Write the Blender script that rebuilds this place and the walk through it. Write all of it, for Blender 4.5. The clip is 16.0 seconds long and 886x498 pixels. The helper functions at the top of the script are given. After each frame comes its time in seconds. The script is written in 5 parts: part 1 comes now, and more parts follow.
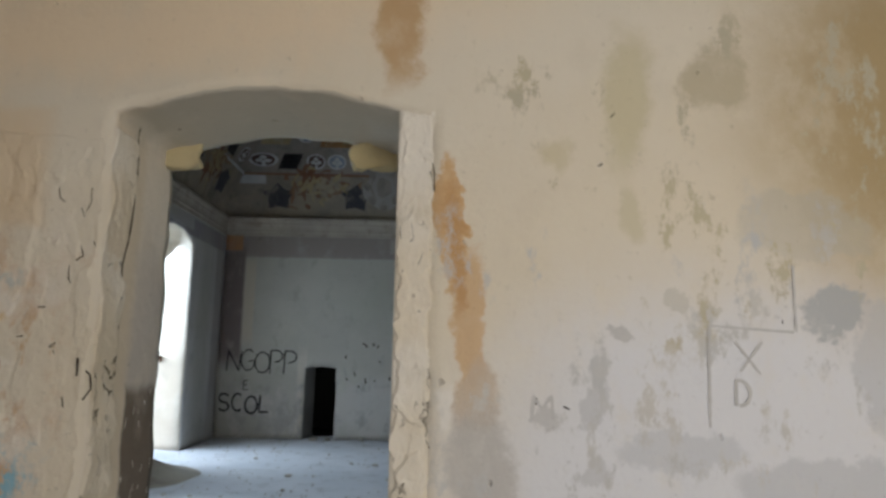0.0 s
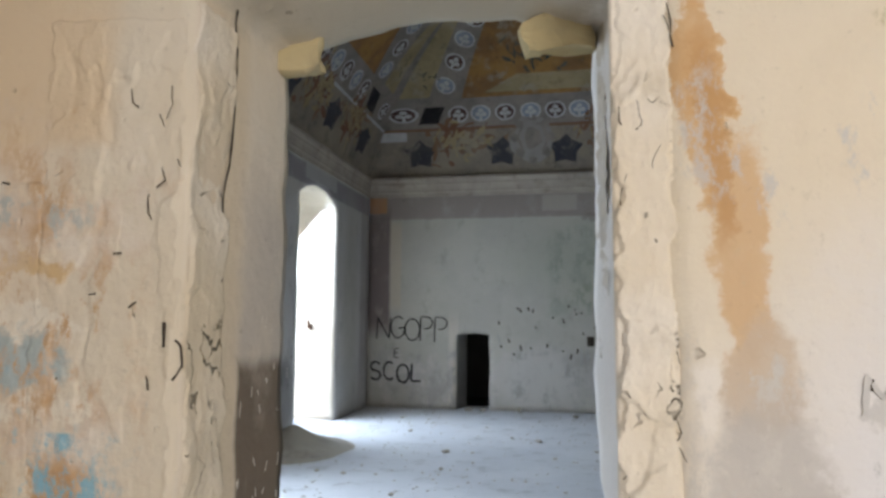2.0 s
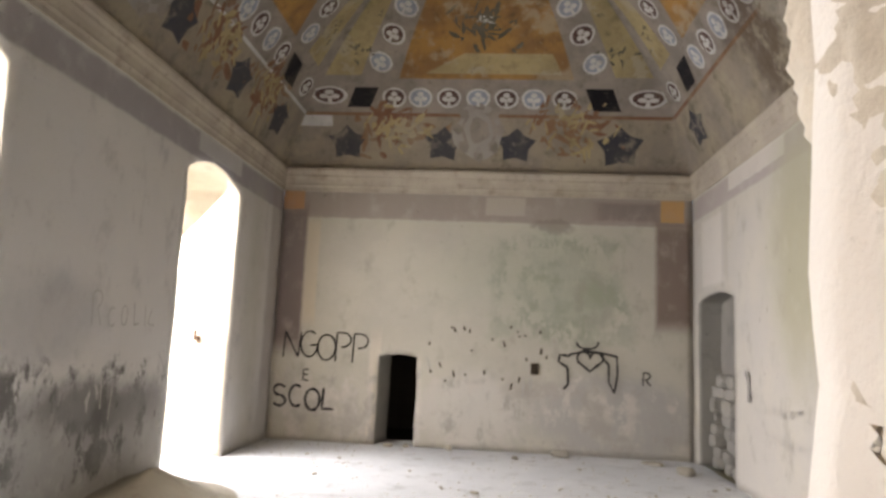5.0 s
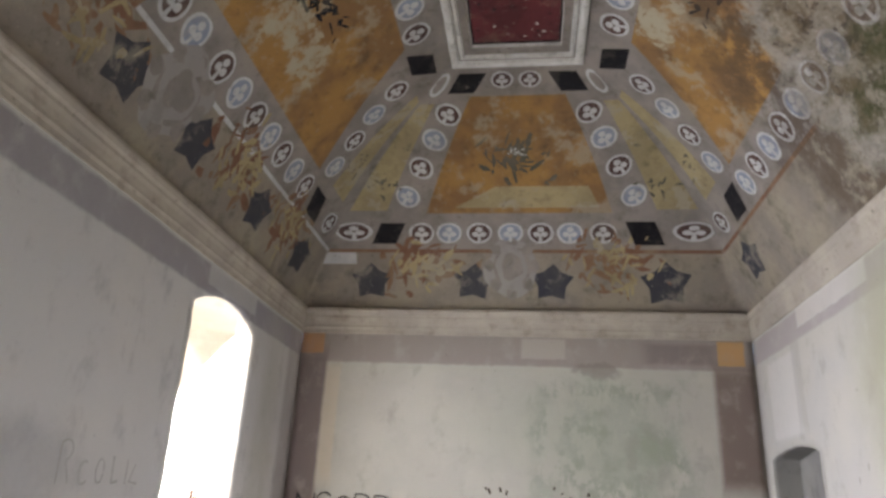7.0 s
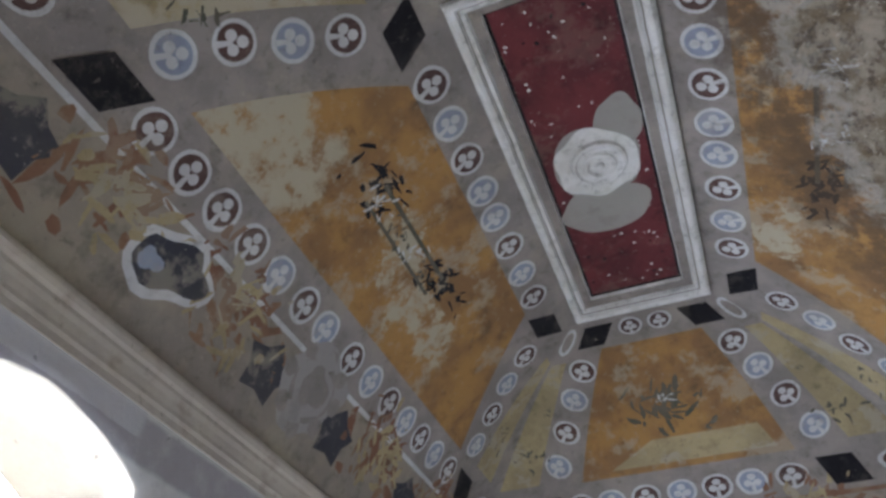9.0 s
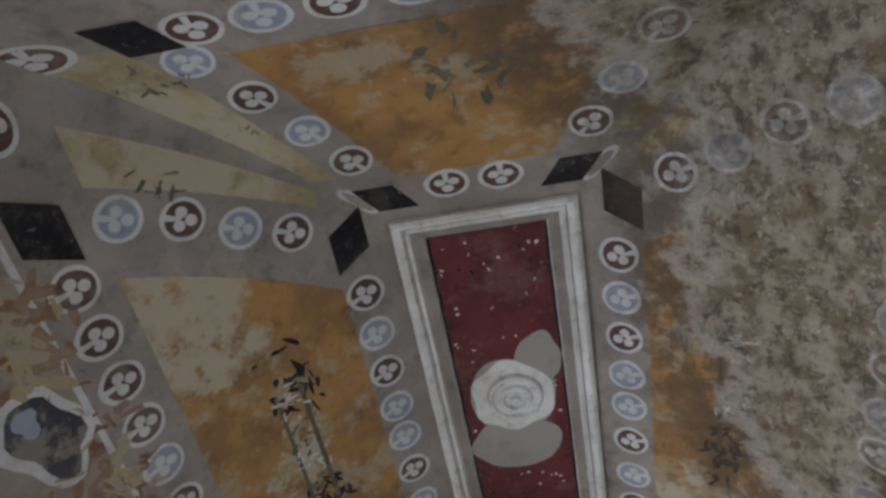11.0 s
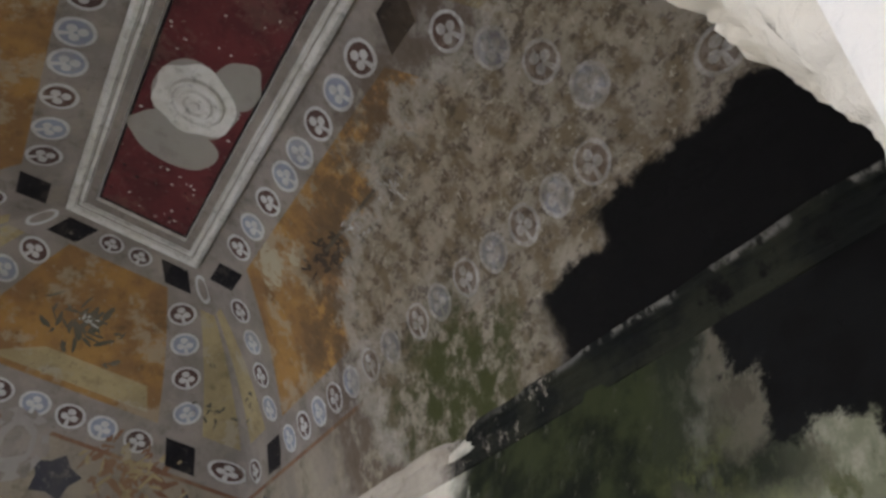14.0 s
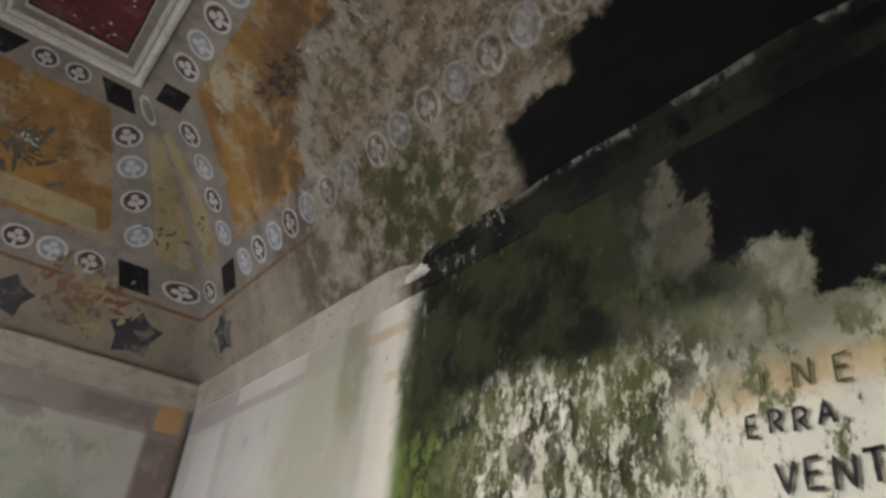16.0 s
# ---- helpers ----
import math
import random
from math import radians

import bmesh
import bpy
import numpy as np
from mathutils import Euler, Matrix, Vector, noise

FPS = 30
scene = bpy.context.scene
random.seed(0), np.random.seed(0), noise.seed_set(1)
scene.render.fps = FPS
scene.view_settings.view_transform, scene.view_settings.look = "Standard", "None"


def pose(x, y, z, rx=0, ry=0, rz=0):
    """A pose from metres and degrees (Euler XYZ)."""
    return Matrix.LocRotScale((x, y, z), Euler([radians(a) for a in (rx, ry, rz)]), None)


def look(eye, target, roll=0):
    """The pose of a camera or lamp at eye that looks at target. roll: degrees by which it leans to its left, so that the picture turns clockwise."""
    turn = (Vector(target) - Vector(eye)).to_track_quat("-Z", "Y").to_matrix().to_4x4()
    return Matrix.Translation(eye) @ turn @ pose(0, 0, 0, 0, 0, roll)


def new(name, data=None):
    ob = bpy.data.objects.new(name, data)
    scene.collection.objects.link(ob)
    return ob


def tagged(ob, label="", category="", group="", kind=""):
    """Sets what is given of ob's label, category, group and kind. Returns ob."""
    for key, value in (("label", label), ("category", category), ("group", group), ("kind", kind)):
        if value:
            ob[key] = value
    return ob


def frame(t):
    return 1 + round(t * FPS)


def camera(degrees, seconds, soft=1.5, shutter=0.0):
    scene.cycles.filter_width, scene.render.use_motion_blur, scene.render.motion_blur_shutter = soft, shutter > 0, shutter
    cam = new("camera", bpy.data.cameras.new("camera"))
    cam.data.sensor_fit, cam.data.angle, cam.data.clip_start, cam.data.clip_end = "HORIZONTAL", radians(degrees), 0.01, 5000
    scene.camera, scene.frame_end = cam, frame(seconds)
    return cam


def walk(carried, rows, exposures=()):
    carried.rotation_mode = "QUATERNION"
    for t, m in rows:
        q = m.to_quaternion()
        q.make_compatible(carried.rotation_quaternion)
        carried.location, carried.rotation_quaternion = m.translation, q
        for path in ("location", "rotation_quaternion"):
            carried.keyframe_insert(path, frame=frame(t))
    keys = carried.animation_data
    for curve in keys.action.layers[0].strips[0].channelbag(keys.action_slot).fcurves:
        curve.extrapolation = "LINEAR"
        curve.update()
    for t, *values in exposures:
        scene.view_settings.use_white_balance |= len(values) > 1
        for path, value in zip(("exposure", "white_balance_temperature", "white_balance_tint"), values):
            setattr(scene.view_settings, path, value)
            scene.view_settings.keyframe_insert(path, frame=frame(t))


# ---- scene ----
cam = camera(65.5, 16.0, soft=3.0)
PATH = [
    (0, (0.802, -2.655, 1.509), (0.836, -0.679, 1.816), 1.1),
    (0.5, (0.713, -2.431, 1.507), (0.655, -0.442, 1.705), -1.8),
    (1, (0.658, -2.166, 1.496), (0.371, -0.201, 1.732), -0.4),
    (1.5, (0.631, -1.915, 1.5), (0.207, 0.033, 1.666), 0.9),
    (2, (0.557, -1.655, 1.482), (0.184, 0.299, 1.69), 0.3),
    (2.5, (0.506, -1.427, 1.465), (0.272, 0.554, 1.609), 1.0),
    (3, (0.45, -1.148, 1.469), (0.152, 0.819, 1.679), 0.5),
    (5.5, (0.266, 0.261, 1.452), (0.111, 2.23, 1.767), 2.8),
    (6, (0.25, 0.462, 1.453), (0.071, 2.396, 1.927), 3.3),
    (6.5, (0.242, 0.744, 1.433), (0.0, 2.635, 2.038), 4.9),
    (7, (0.201, 0.853, 1.46), (-0.06, 2.708, 2.159), 3.0),
    (7.5, (0.242, 0.966, 1.524), (-0.053, 2.744, 2.39), 1.9),
    (8, (0.235, 1.065, 1.545), (-0.225, 2.658, 2.662), 1.8),
    (8.5, (0.263, 1.12, 1.396), (-0.323, 2.562, 2.653), 0.1),
    (11, (0.182, 1.09, 1.377), (-0.013, 2.031, 3.131), 1.7),
    (11.5, (0.262, 1.123, 1.347), (0.195, 2.052, 3.117), 2.7),
    (12, (0.442, 0.881, 1.42), (0.518, 1.95, 3.108), 4.6),
    (12.5, (0.482, 0.847, 1.395), (0.707, 1.996, 3.017), 5.7),
    (13, (0.518, 0.809, 1.35), (0.897, 1.974, 2.931), 7.9),
    (13.5, (0.521, 0.809, 1.328), (1.014, 2.033, 2.832), 8.9),
    (14, (0.473, 0.777, 1.276), (1.115, 2.077, 2.654), 9.4),
    (14.5, (0.44, 0.779, 1.241), (1.155, 2.153, 2.507), 9.8),
    (15, (0.424, 0.792, 1.209), (1.229, 2.203, 2.374), 8.9),
    (15.5, (0.327, 0.788, 1.123), (1.18, 2.213, 2.237), 7.8),
    (16, (0.327, 0.826, 1.132), (1.305, 2.236, 2.159), 6.1),
]
walk(cam, [(t, look(eye, target, roll)) for t, eye, target, roll in PATH],
     exposures=[(0, -0.55, 6200, 13), (0.5, -0.25, 6200, 13), (1.2, -0.03, 6400, 16), (2.0, 0.1, 6350, 16), (2.5, 0.05, 6350, 17), (3.2, 0.36, 6550, 19), (5.3, 1.02, 8600, 26), (6.5, 1.12, 7900, 25), (8.0, 1.3, 6450, 25), (8.6, 1.3, 6250, 24), (11, 0.98, 6650, 22), (13.5, 0.76, 7200, 23), (16, 0.62, 7650, 22)])

# ---------------------------------------------------------------- light
world = bpy.data.worlds.new("world")
scene.world = world
world.use_nodes = True
sky = world.node_tree.nodes.new("ShaderNodeTexSky")
sky.sky_type = "NISHITA"
sky.sun_disc = False
SUN_FROM = Vector((-0.40, -0.75, 0.62)).normalized()
sky.sun_elevation = math.asin(SUN_FROM.z)
sky.sun_rotation = math.atan2(SUN_FROM.x, SUN_FROM.y)
back = world.node_tree.nodes["Background"]
back.inputs["Strength"].default_value = 0.12
world.node_tree.links.new(sky.outputs[0], back.inputs["Color"])
sun = new("sun", bpy.data.lights.new("sun", "SUN"))
sun.data.energy, sun.data.angle, sun.data.color = 2.0, radians(0.5), (1.0, 0.93, 0.82)
sun.matrix_world = look(SUN_FROM * 30, (0, 0, 0))


def window_light(name, eye, target, width, height, watts, colour):
    lamp = new(name, bpy.data.lights.new(name, "AREA"))
    lamp.data.shape, lamp.data.size, lamp.data.size_y = "RECTANGLE", width, height
    lamp.data.energy, lamp.data.color = watts, colour
    lamp.matrix_world = look(eye, target)
    return lamp


SKYLIGHT = (0.70, 0.855, 1.0)
window_light("skylight_far", (-4.35, 7.62, 1.95), (-3.44, 7.62, 1.12), 1.7, 3.3, 270, SKYLIGHT)
window_light("skylight_near", (-4.35, 3.32, 1.95), (-3.44, 3.32, 1.12), 1.7, 3.3, 270, SKYLIGHT)
# Window behind the camera is unseen; this lamp is added to brighten the anteroom.
window_light("added_light_anteroom", (2.2, -4.9, 2.0), (1.6, 0, 1.7), 2.6, 2.2, 200, (1.0, 0.98, 0.95))

# ---------------------------------------------------------------- node helpers
def tree(name):
    m = bpy.data.materials.new(name)
    m.use_nodes = True
    nt = m.node_tree
    return m, nt, nt.nodes["Principled BSDF"]


def link(nt, a, b):
    if isinstance(a, bpy.types.NodeSocket):
        nt.links.new(a, b)
    elif isinstance(a, (tuple, list)):
        b.default_value = (*a, 1.0) if len(a) == 3 and len(b.default_value) == 4 else a
    else:
        b.default_value = a


def vmath(nt, op, a, b=None):
    n = nt.nodes.new("ShaderNodeVectorMath")
    n.operation = op
    link(nt, a, n.inputs[0])
    if b is not None:
        link(nt, b, n.inputs["Scale"] if op == "SCALE" else n.inputs[1])
    return n.outputs["Value" if op in ("LENGTH", "DOT_PRODUCT") else "Vector"]


def fmath(nt, op, a, b=0.0, clamp=False):
    n = nt.nodes.new("ShaderNodeMath")
    n.operation, n.use_clamp = op, clamp
    link(nt, a, n.inputs[0])
    link(nt, b, n.inputs[1])
    return n.outputs[0]


def mapped(nt, value, a, b, c=0.0, d=1.0, smooth=True):
    n = nt.nodes.new("ShaderNodeMapRange")
    n.interpolation_type = "SMOOTHSTEP" if smooth else "LINEAR"
    for k, v in zip(range(5), (value, a, b, c, d)):
        link(nt, v, n.inputs[k])
    return n.outputs[0]


def mix(nt, fac, a, b, blend="MIX"):
    n = nt.nodes.new("ShaderNodeMix")
    n.data_type, n.blend_type = "RGBA", blend
    link(nt, fac, n.inputs[0])
    link(nt, a, n.inputs[6])
    link(nt, b, n.inputs[7])
    return n.outputs[2]


def noise_tex(nt, vector, scale, detail=4.0, rough=0.55, out=0):
    n = nt.nodes.new("ShaderNodeTexNoise")
    link(nt, vector, n.inputs["Vector"])
    n.inputs["Scale"].default_value, n.inputs["Detail"].default_value, n.inputs["Roughness"].default_value = scale, detail, rough
    return n.outputs[out]


def place_node(nt):
    return nt.nodes.new("ShaderNodeNewGeometry").outputs["Position"]


def stain_mask(nt, warped, centre, radius, soft=0.25, box=False):
    """A patch of its own shape round a place on a wall, with an uneven edge."""
    v = vmath(nt, "DIVIDE", vmath(nt, "SUBTRACT", warped, centre), radius)
    if box:
        s = nt.nodes.new("ShaderNodeSeparateXYZ")
        nt.links.new(vmath(nt, "ABSOLUTE", v), s.inputs[0])
        d = fmath(nt, "MAXIMUM", fmath(nt, "MAXIMUM", s.outputs[0], s.outputs[1]), s.outputs[2])
    else:
        d = vmath(nt, "LENGTH", v)
    return mapped(nt, d, 1 + soft, 1 - soft)


def plaster(name, base, other, dirt, stains=(), warp=0.25, rough=0.9, relief=0.5, fine=1.0, blotch=0.45, splits=0.0):
    """Old lime plaster: two broad tones, blotches, fine dirt, flaws, and listed stains
    (centre, radius, colour, strength, softness, box)."""
    m, nt, bsdf = tree(name)
    p = place_node(nt)
    big = noise_tex(nt, p, 0.9, 5, 0.6)
    mid = noise_tex(nt, vmath(nt, "MULTIPLY", p, (1, 1, 0.75)), 3.4, 6, 0.65)
    small = noise_tex(nt, p, 24 * fine, 5, 0.7)
    col = mix(nt, mapped(nt, big, 0.40, 0.62), base, other)
    col = mix(nt, fmath(nt, "MULTIPLY", mapped(nt, mid, 0.52, 0.72), blotch), col, dirt)
    wobble = vmath(nt, "SCALE", vmath(nt, "SUBTRACT", noise_tex(nt, p, 2.3, 6, 0.7, 1), (0.5, 0.5, 0.5)), warp * 1.8)
    fine_wobble = vmath(nt, "SCALE", vmath(nt, "SUBTRACT", noise_tex(nt, p, 6.0, 6, 0.7, 1), (0.5, 0.5, 0.5)), 0.05)
    warped = vmath(nt, "ADD", p, wobble)
    neat = vmath(nt, "ADD", p, fine_wobble)
    for centre, radius, colour, strength, soft, box in stains:
        k = stain_mask(nt, neat if box else warped, centre, radius, soft, box)
        k = fmath(nt, "MULTIPLY", k, fmath(nt, "MULTIPLY", mapped(nt, mid, 0.30, 0.50, 0.65, 1.0), strength))
        col = mix(nt, k, col, colour)
    col = mix(nt, fmath(nt, "MULTIPLY", mapped(nt, small, 0.60, 0.78), 0.35), col, tuple(c * 0.45 for c in dirt))
    pits = mapped(nt, noise_tex(nt, p, 9, 3, 0.5), 0.70, 0.76)
    col = mix(nt, fmath(nt, "MULTIPLY", pits, 0.35), col, tuple(c * 0.5 for c in dirt))
    if splits:
        bent = vmath(nt, "ADD", p, vmath(nt, "SCALE", noise_tex(nt, p, 12, 4, 0.6, 1), 0.10))
        vein = noise_tex(nt, vmath(nt, "MULTIPLY", bent, (1, 1, 0.7)), 7.0, 2, 0.5)
        line = mapped(nt, fmath(nt, "ABSOLUTE", fmath(nt, "SUBTRACT", vein, 0.5)), 0.012, 0.003)
        line = fmath(nt, "MULTIPLY", line, mapped(nt, noise_tex(nt, vmath(nt, "ADD", p, (3, 5, 8)), 5.0, 3, 0.5), 0.53, 0.60))
        col = mix(nt, fmath(nt, "MULTIPLY", line, splits), col, tuple(c * 0.2 for c in dirt))
    link(nt, col, bsdf.inputs["Base Color"])
    bsdf.inputs["Roughness"].default_value = rough
    bsdf.inputs["Specular IOR Level"].default_value = 0.1
    h = fmath(nt, "ADD", fmath(nt, "MULTIPLY", mid, 0.8), fmath(nt, "MULTIPLY", small, 0.25))
    h = fmath(nt, "SUBTRACT", h, fmath(nt, "MULTIPLY", pits, 0.5))
    if splits:
        h = fmath(nt, "SUBTRACT", h, line)
    b = nt.nodes.new("ShaderNodeBump")
    b.inputs["Strength"].default_value, b.inputs["Distance"].default_value = relief, 0.02
    link(nt, h, b.inputs["Height"])
    nt.links.new(b.outputs[0], bsdf.inputs["Normal"])
    return m


# ---------------------------------------------------------------- materials
def fresco(name, base, other, dirt=(0.09, 0.075, 0.06), fade=0.35, bare=0.85, mid_scale=4.0, relief=0.35, losses=()):
    """Faded paint on the vault, with the bare damp plaster where the paint has come away, and soot."""
    m, nt, bsdf = tree(name)
    p = place_node(nt)
    big = noise_tex(nt, p, 1.6, 5, 0.6)
    mid = noise_tex(nt, p, mid_scale, 6, 0.7)
    small = noise_tex(nt, p, 30, 4, 0.7)
    col = mix(nt, mapped(nt, big, 0.38, 0.62), base, other)
    col = mix(nt, fmath(nt, "MULTIPLY", mapped(nt, mid, 0.50, 0.72), 0.6), col, dirt)
    worn = fmath(nt, "MULTIPLY", mapped(nt, noise_tex(nt, vmath(nt, "ADD", p, (7, 3, 1)), 1.9, 9, 0.74), 0.52, 0.60), fade)
    col = mix(nt, worn, col, (0.33, 0.29, 0.22))
    flake = noise_tex(nt, vmath(nt, "ADD", p, (1, 9, 4)), 14, 8, 0.78)
    col = mix(nt, fmath(nt, "MULTIPLY", mapped(nt, flake, 0.60, 0.66), 0.55), col, (0.36, 0.32, 0.26))
    col = mix(nt, fmath(nt, "MULTIPLY", mapped(nt, flake, 0.42, 0.33), 0.5), col, (0.06, 0.05, 0.042))
    col = mix(nt, fmath(nt, "MULTIPLY", mapped(nt, small, 0.66, 0.74), 0.55), col, (0.40, 0.36, 0.30))
    wob = vmath(nt, "SCALE", vmath(nt, "SUBTRACT", noise_tex(nt, p, 2.2, 8, 0.72, 1), (0.5, 0.5, 0.5)), 1.5)
    w = vmath(nt, "ADD", p, wob)
    for centre, radius in losses:
        k = fmath(nt, "MULTIPLY", stain_mask(nt, w, centre, radius, 0.2), mapped(nt, mid, 0.36, 0.52))
        col = mix(nt, k, col, (0.37, 0.32, 0.23))
    both = lambda k, soft: fmath(nt, "MAXIMUM", stain_mask(nt, w, (3.0, 3.7, 5.02), (1.85 * k, 2.75 * k, 1.8 * k), soft),
                                 stain_mask(nt, w, (2.8, 1.4, 5.4), (2.3 * k, 1.75 * k, 1.6 * k), soft))
    gone, stained = both(1.0, 0.05), both(1.27, 0.14)
    col = mix(nt, fmath(nt, "MULTIPLY", fmath(nt, "MULTIPLY", stained, mapped(nt, mid, 0.34, 0.52)), 0.9 * bare), col, (0.075, 0.052, 0.035))
    rim = fmath(nt, "SUBTRACT", 1.0, both(0.92, 0.06))
    grit = mapped(nt, noise_tex(nt, vmath(nt, "MULTIPLY", p, (1, 1, 1.5)), 6.5, 8, 0.78), 0.49, 0.60)
    blot = mapped(nt, mid, 0.42, 0.62)
    plast = mix(nt, blot, (0.245, 0.21, 0.165), (0.14, 0.108, 0.066))
    plast = mix(nt, fmath(nt, "MULTIPLY", grit, 0.85), plast, (0.055, 0.042, 0.03))
    plast = mix(nt, fmath(nt, "MULTIPLY", mapped(nt, flake, 0.57, 0.63), 0.8), plast, (0.37, 0.33, 0.27))
    plast = mix(nt, fmath(nt, "MULTIPLY", rim, 0.6), plast, (0.37, 0.345, 0.30))
    green = stain_mask(nt, w, (3.0, 4.95, 4.4), (0.7, 1.0, 0.6), 0.4)
    plast = mix(nt, fmath(nt, "MULTIPLY", green, mapped(nt, mid, 0.35, 0.55)), plast, (0.035, 0.045, 0.012))
    col = mix(nt, fmath(nt, "MULTIPLY", gone, bare), col, plast)
    w2 = vmath(nt, "ADD", p, vmath(nt, "SCALE", wob, 0.35))
    soot = fmath(nt, "MAXIMUM", stain_mask(nt, w2, (3.0, 2.0, 4.0), (0.75, 1.8, 0.5), 0.06, True), stain_mask(nt, w2, (3.0, 1.6, 4.0), (0.75, 1.5, 0.74), 0.06, True))
    col = mix(nt, soot, col, (0.0055, 0.005, 0.005))
    link(nt, col, bsdf.inputs["Base Color"])
    bsdf.inputs["Roughness"].default_value = 0.85
    bsdf.inputs["Specular IOR Level"].default_value = 0.1
    h = fmath(nt, "ADD", mid, fmath(nt, "MULTIPLY", small, 0.3))
    h = fmath(nt, "SUBTRACT", h, fmath(nt, "MULTIPLY", gone, fmath(nt, "ADD", 0.8, grit)))
    bp = nt.nodes.new("ShaderNodeBump")
    bp.inputs["Strength"].default_value, bp.inputs["Distance"].default_value = relief, 0.02
    link(nt, h, bp.inputs["Height"])
    nt.links.new(bp.outputs[0], bsdf.inputs["Normal"])
    return m


def speckled(m, name, centre, radius, colours, scale, cut, soft=0.18, sway=0.9):
    """Adds to a plaster a patch of colour (growth, bare plaster, a painted highlight) in speckles that run down the
    wall.
    """
    nt = m.node_tree
    bsdf = nt.nodes["Principled BSDF"]
    sock = bsdf.inputs["Base Color"]
    old = sock.links[0].from_socket
    p = place_node(nt)
    w = vmath(nt, "ADD", p, vmath(nt, "SCALE", vmath(nt, "SUBTRACT", noise_tex(nt, p, 2.6, 7, 0.72, 1), (0.5, 0.5, 0.5)), sway))
    k = stain_mask(nt, w, centre, radius, soft, True)
    n = noise_tex(nt, vmath(nt, "MULTIPLY", p, (1, 1, 0.55)), scale, 8, 0.75)
    col = mix(nt, mapped(nt, noise_tex(nt, p, 2.1, 5, 0.6), 0.4, 0.6), colours[0], colours[1])
    amount = fmath(nt, "MULTIPLY", k, mapped(nt, n, cut - 0.03, cut + 0.05))
    link(nt, mix(nt, amount, old, col), sock)
    return m


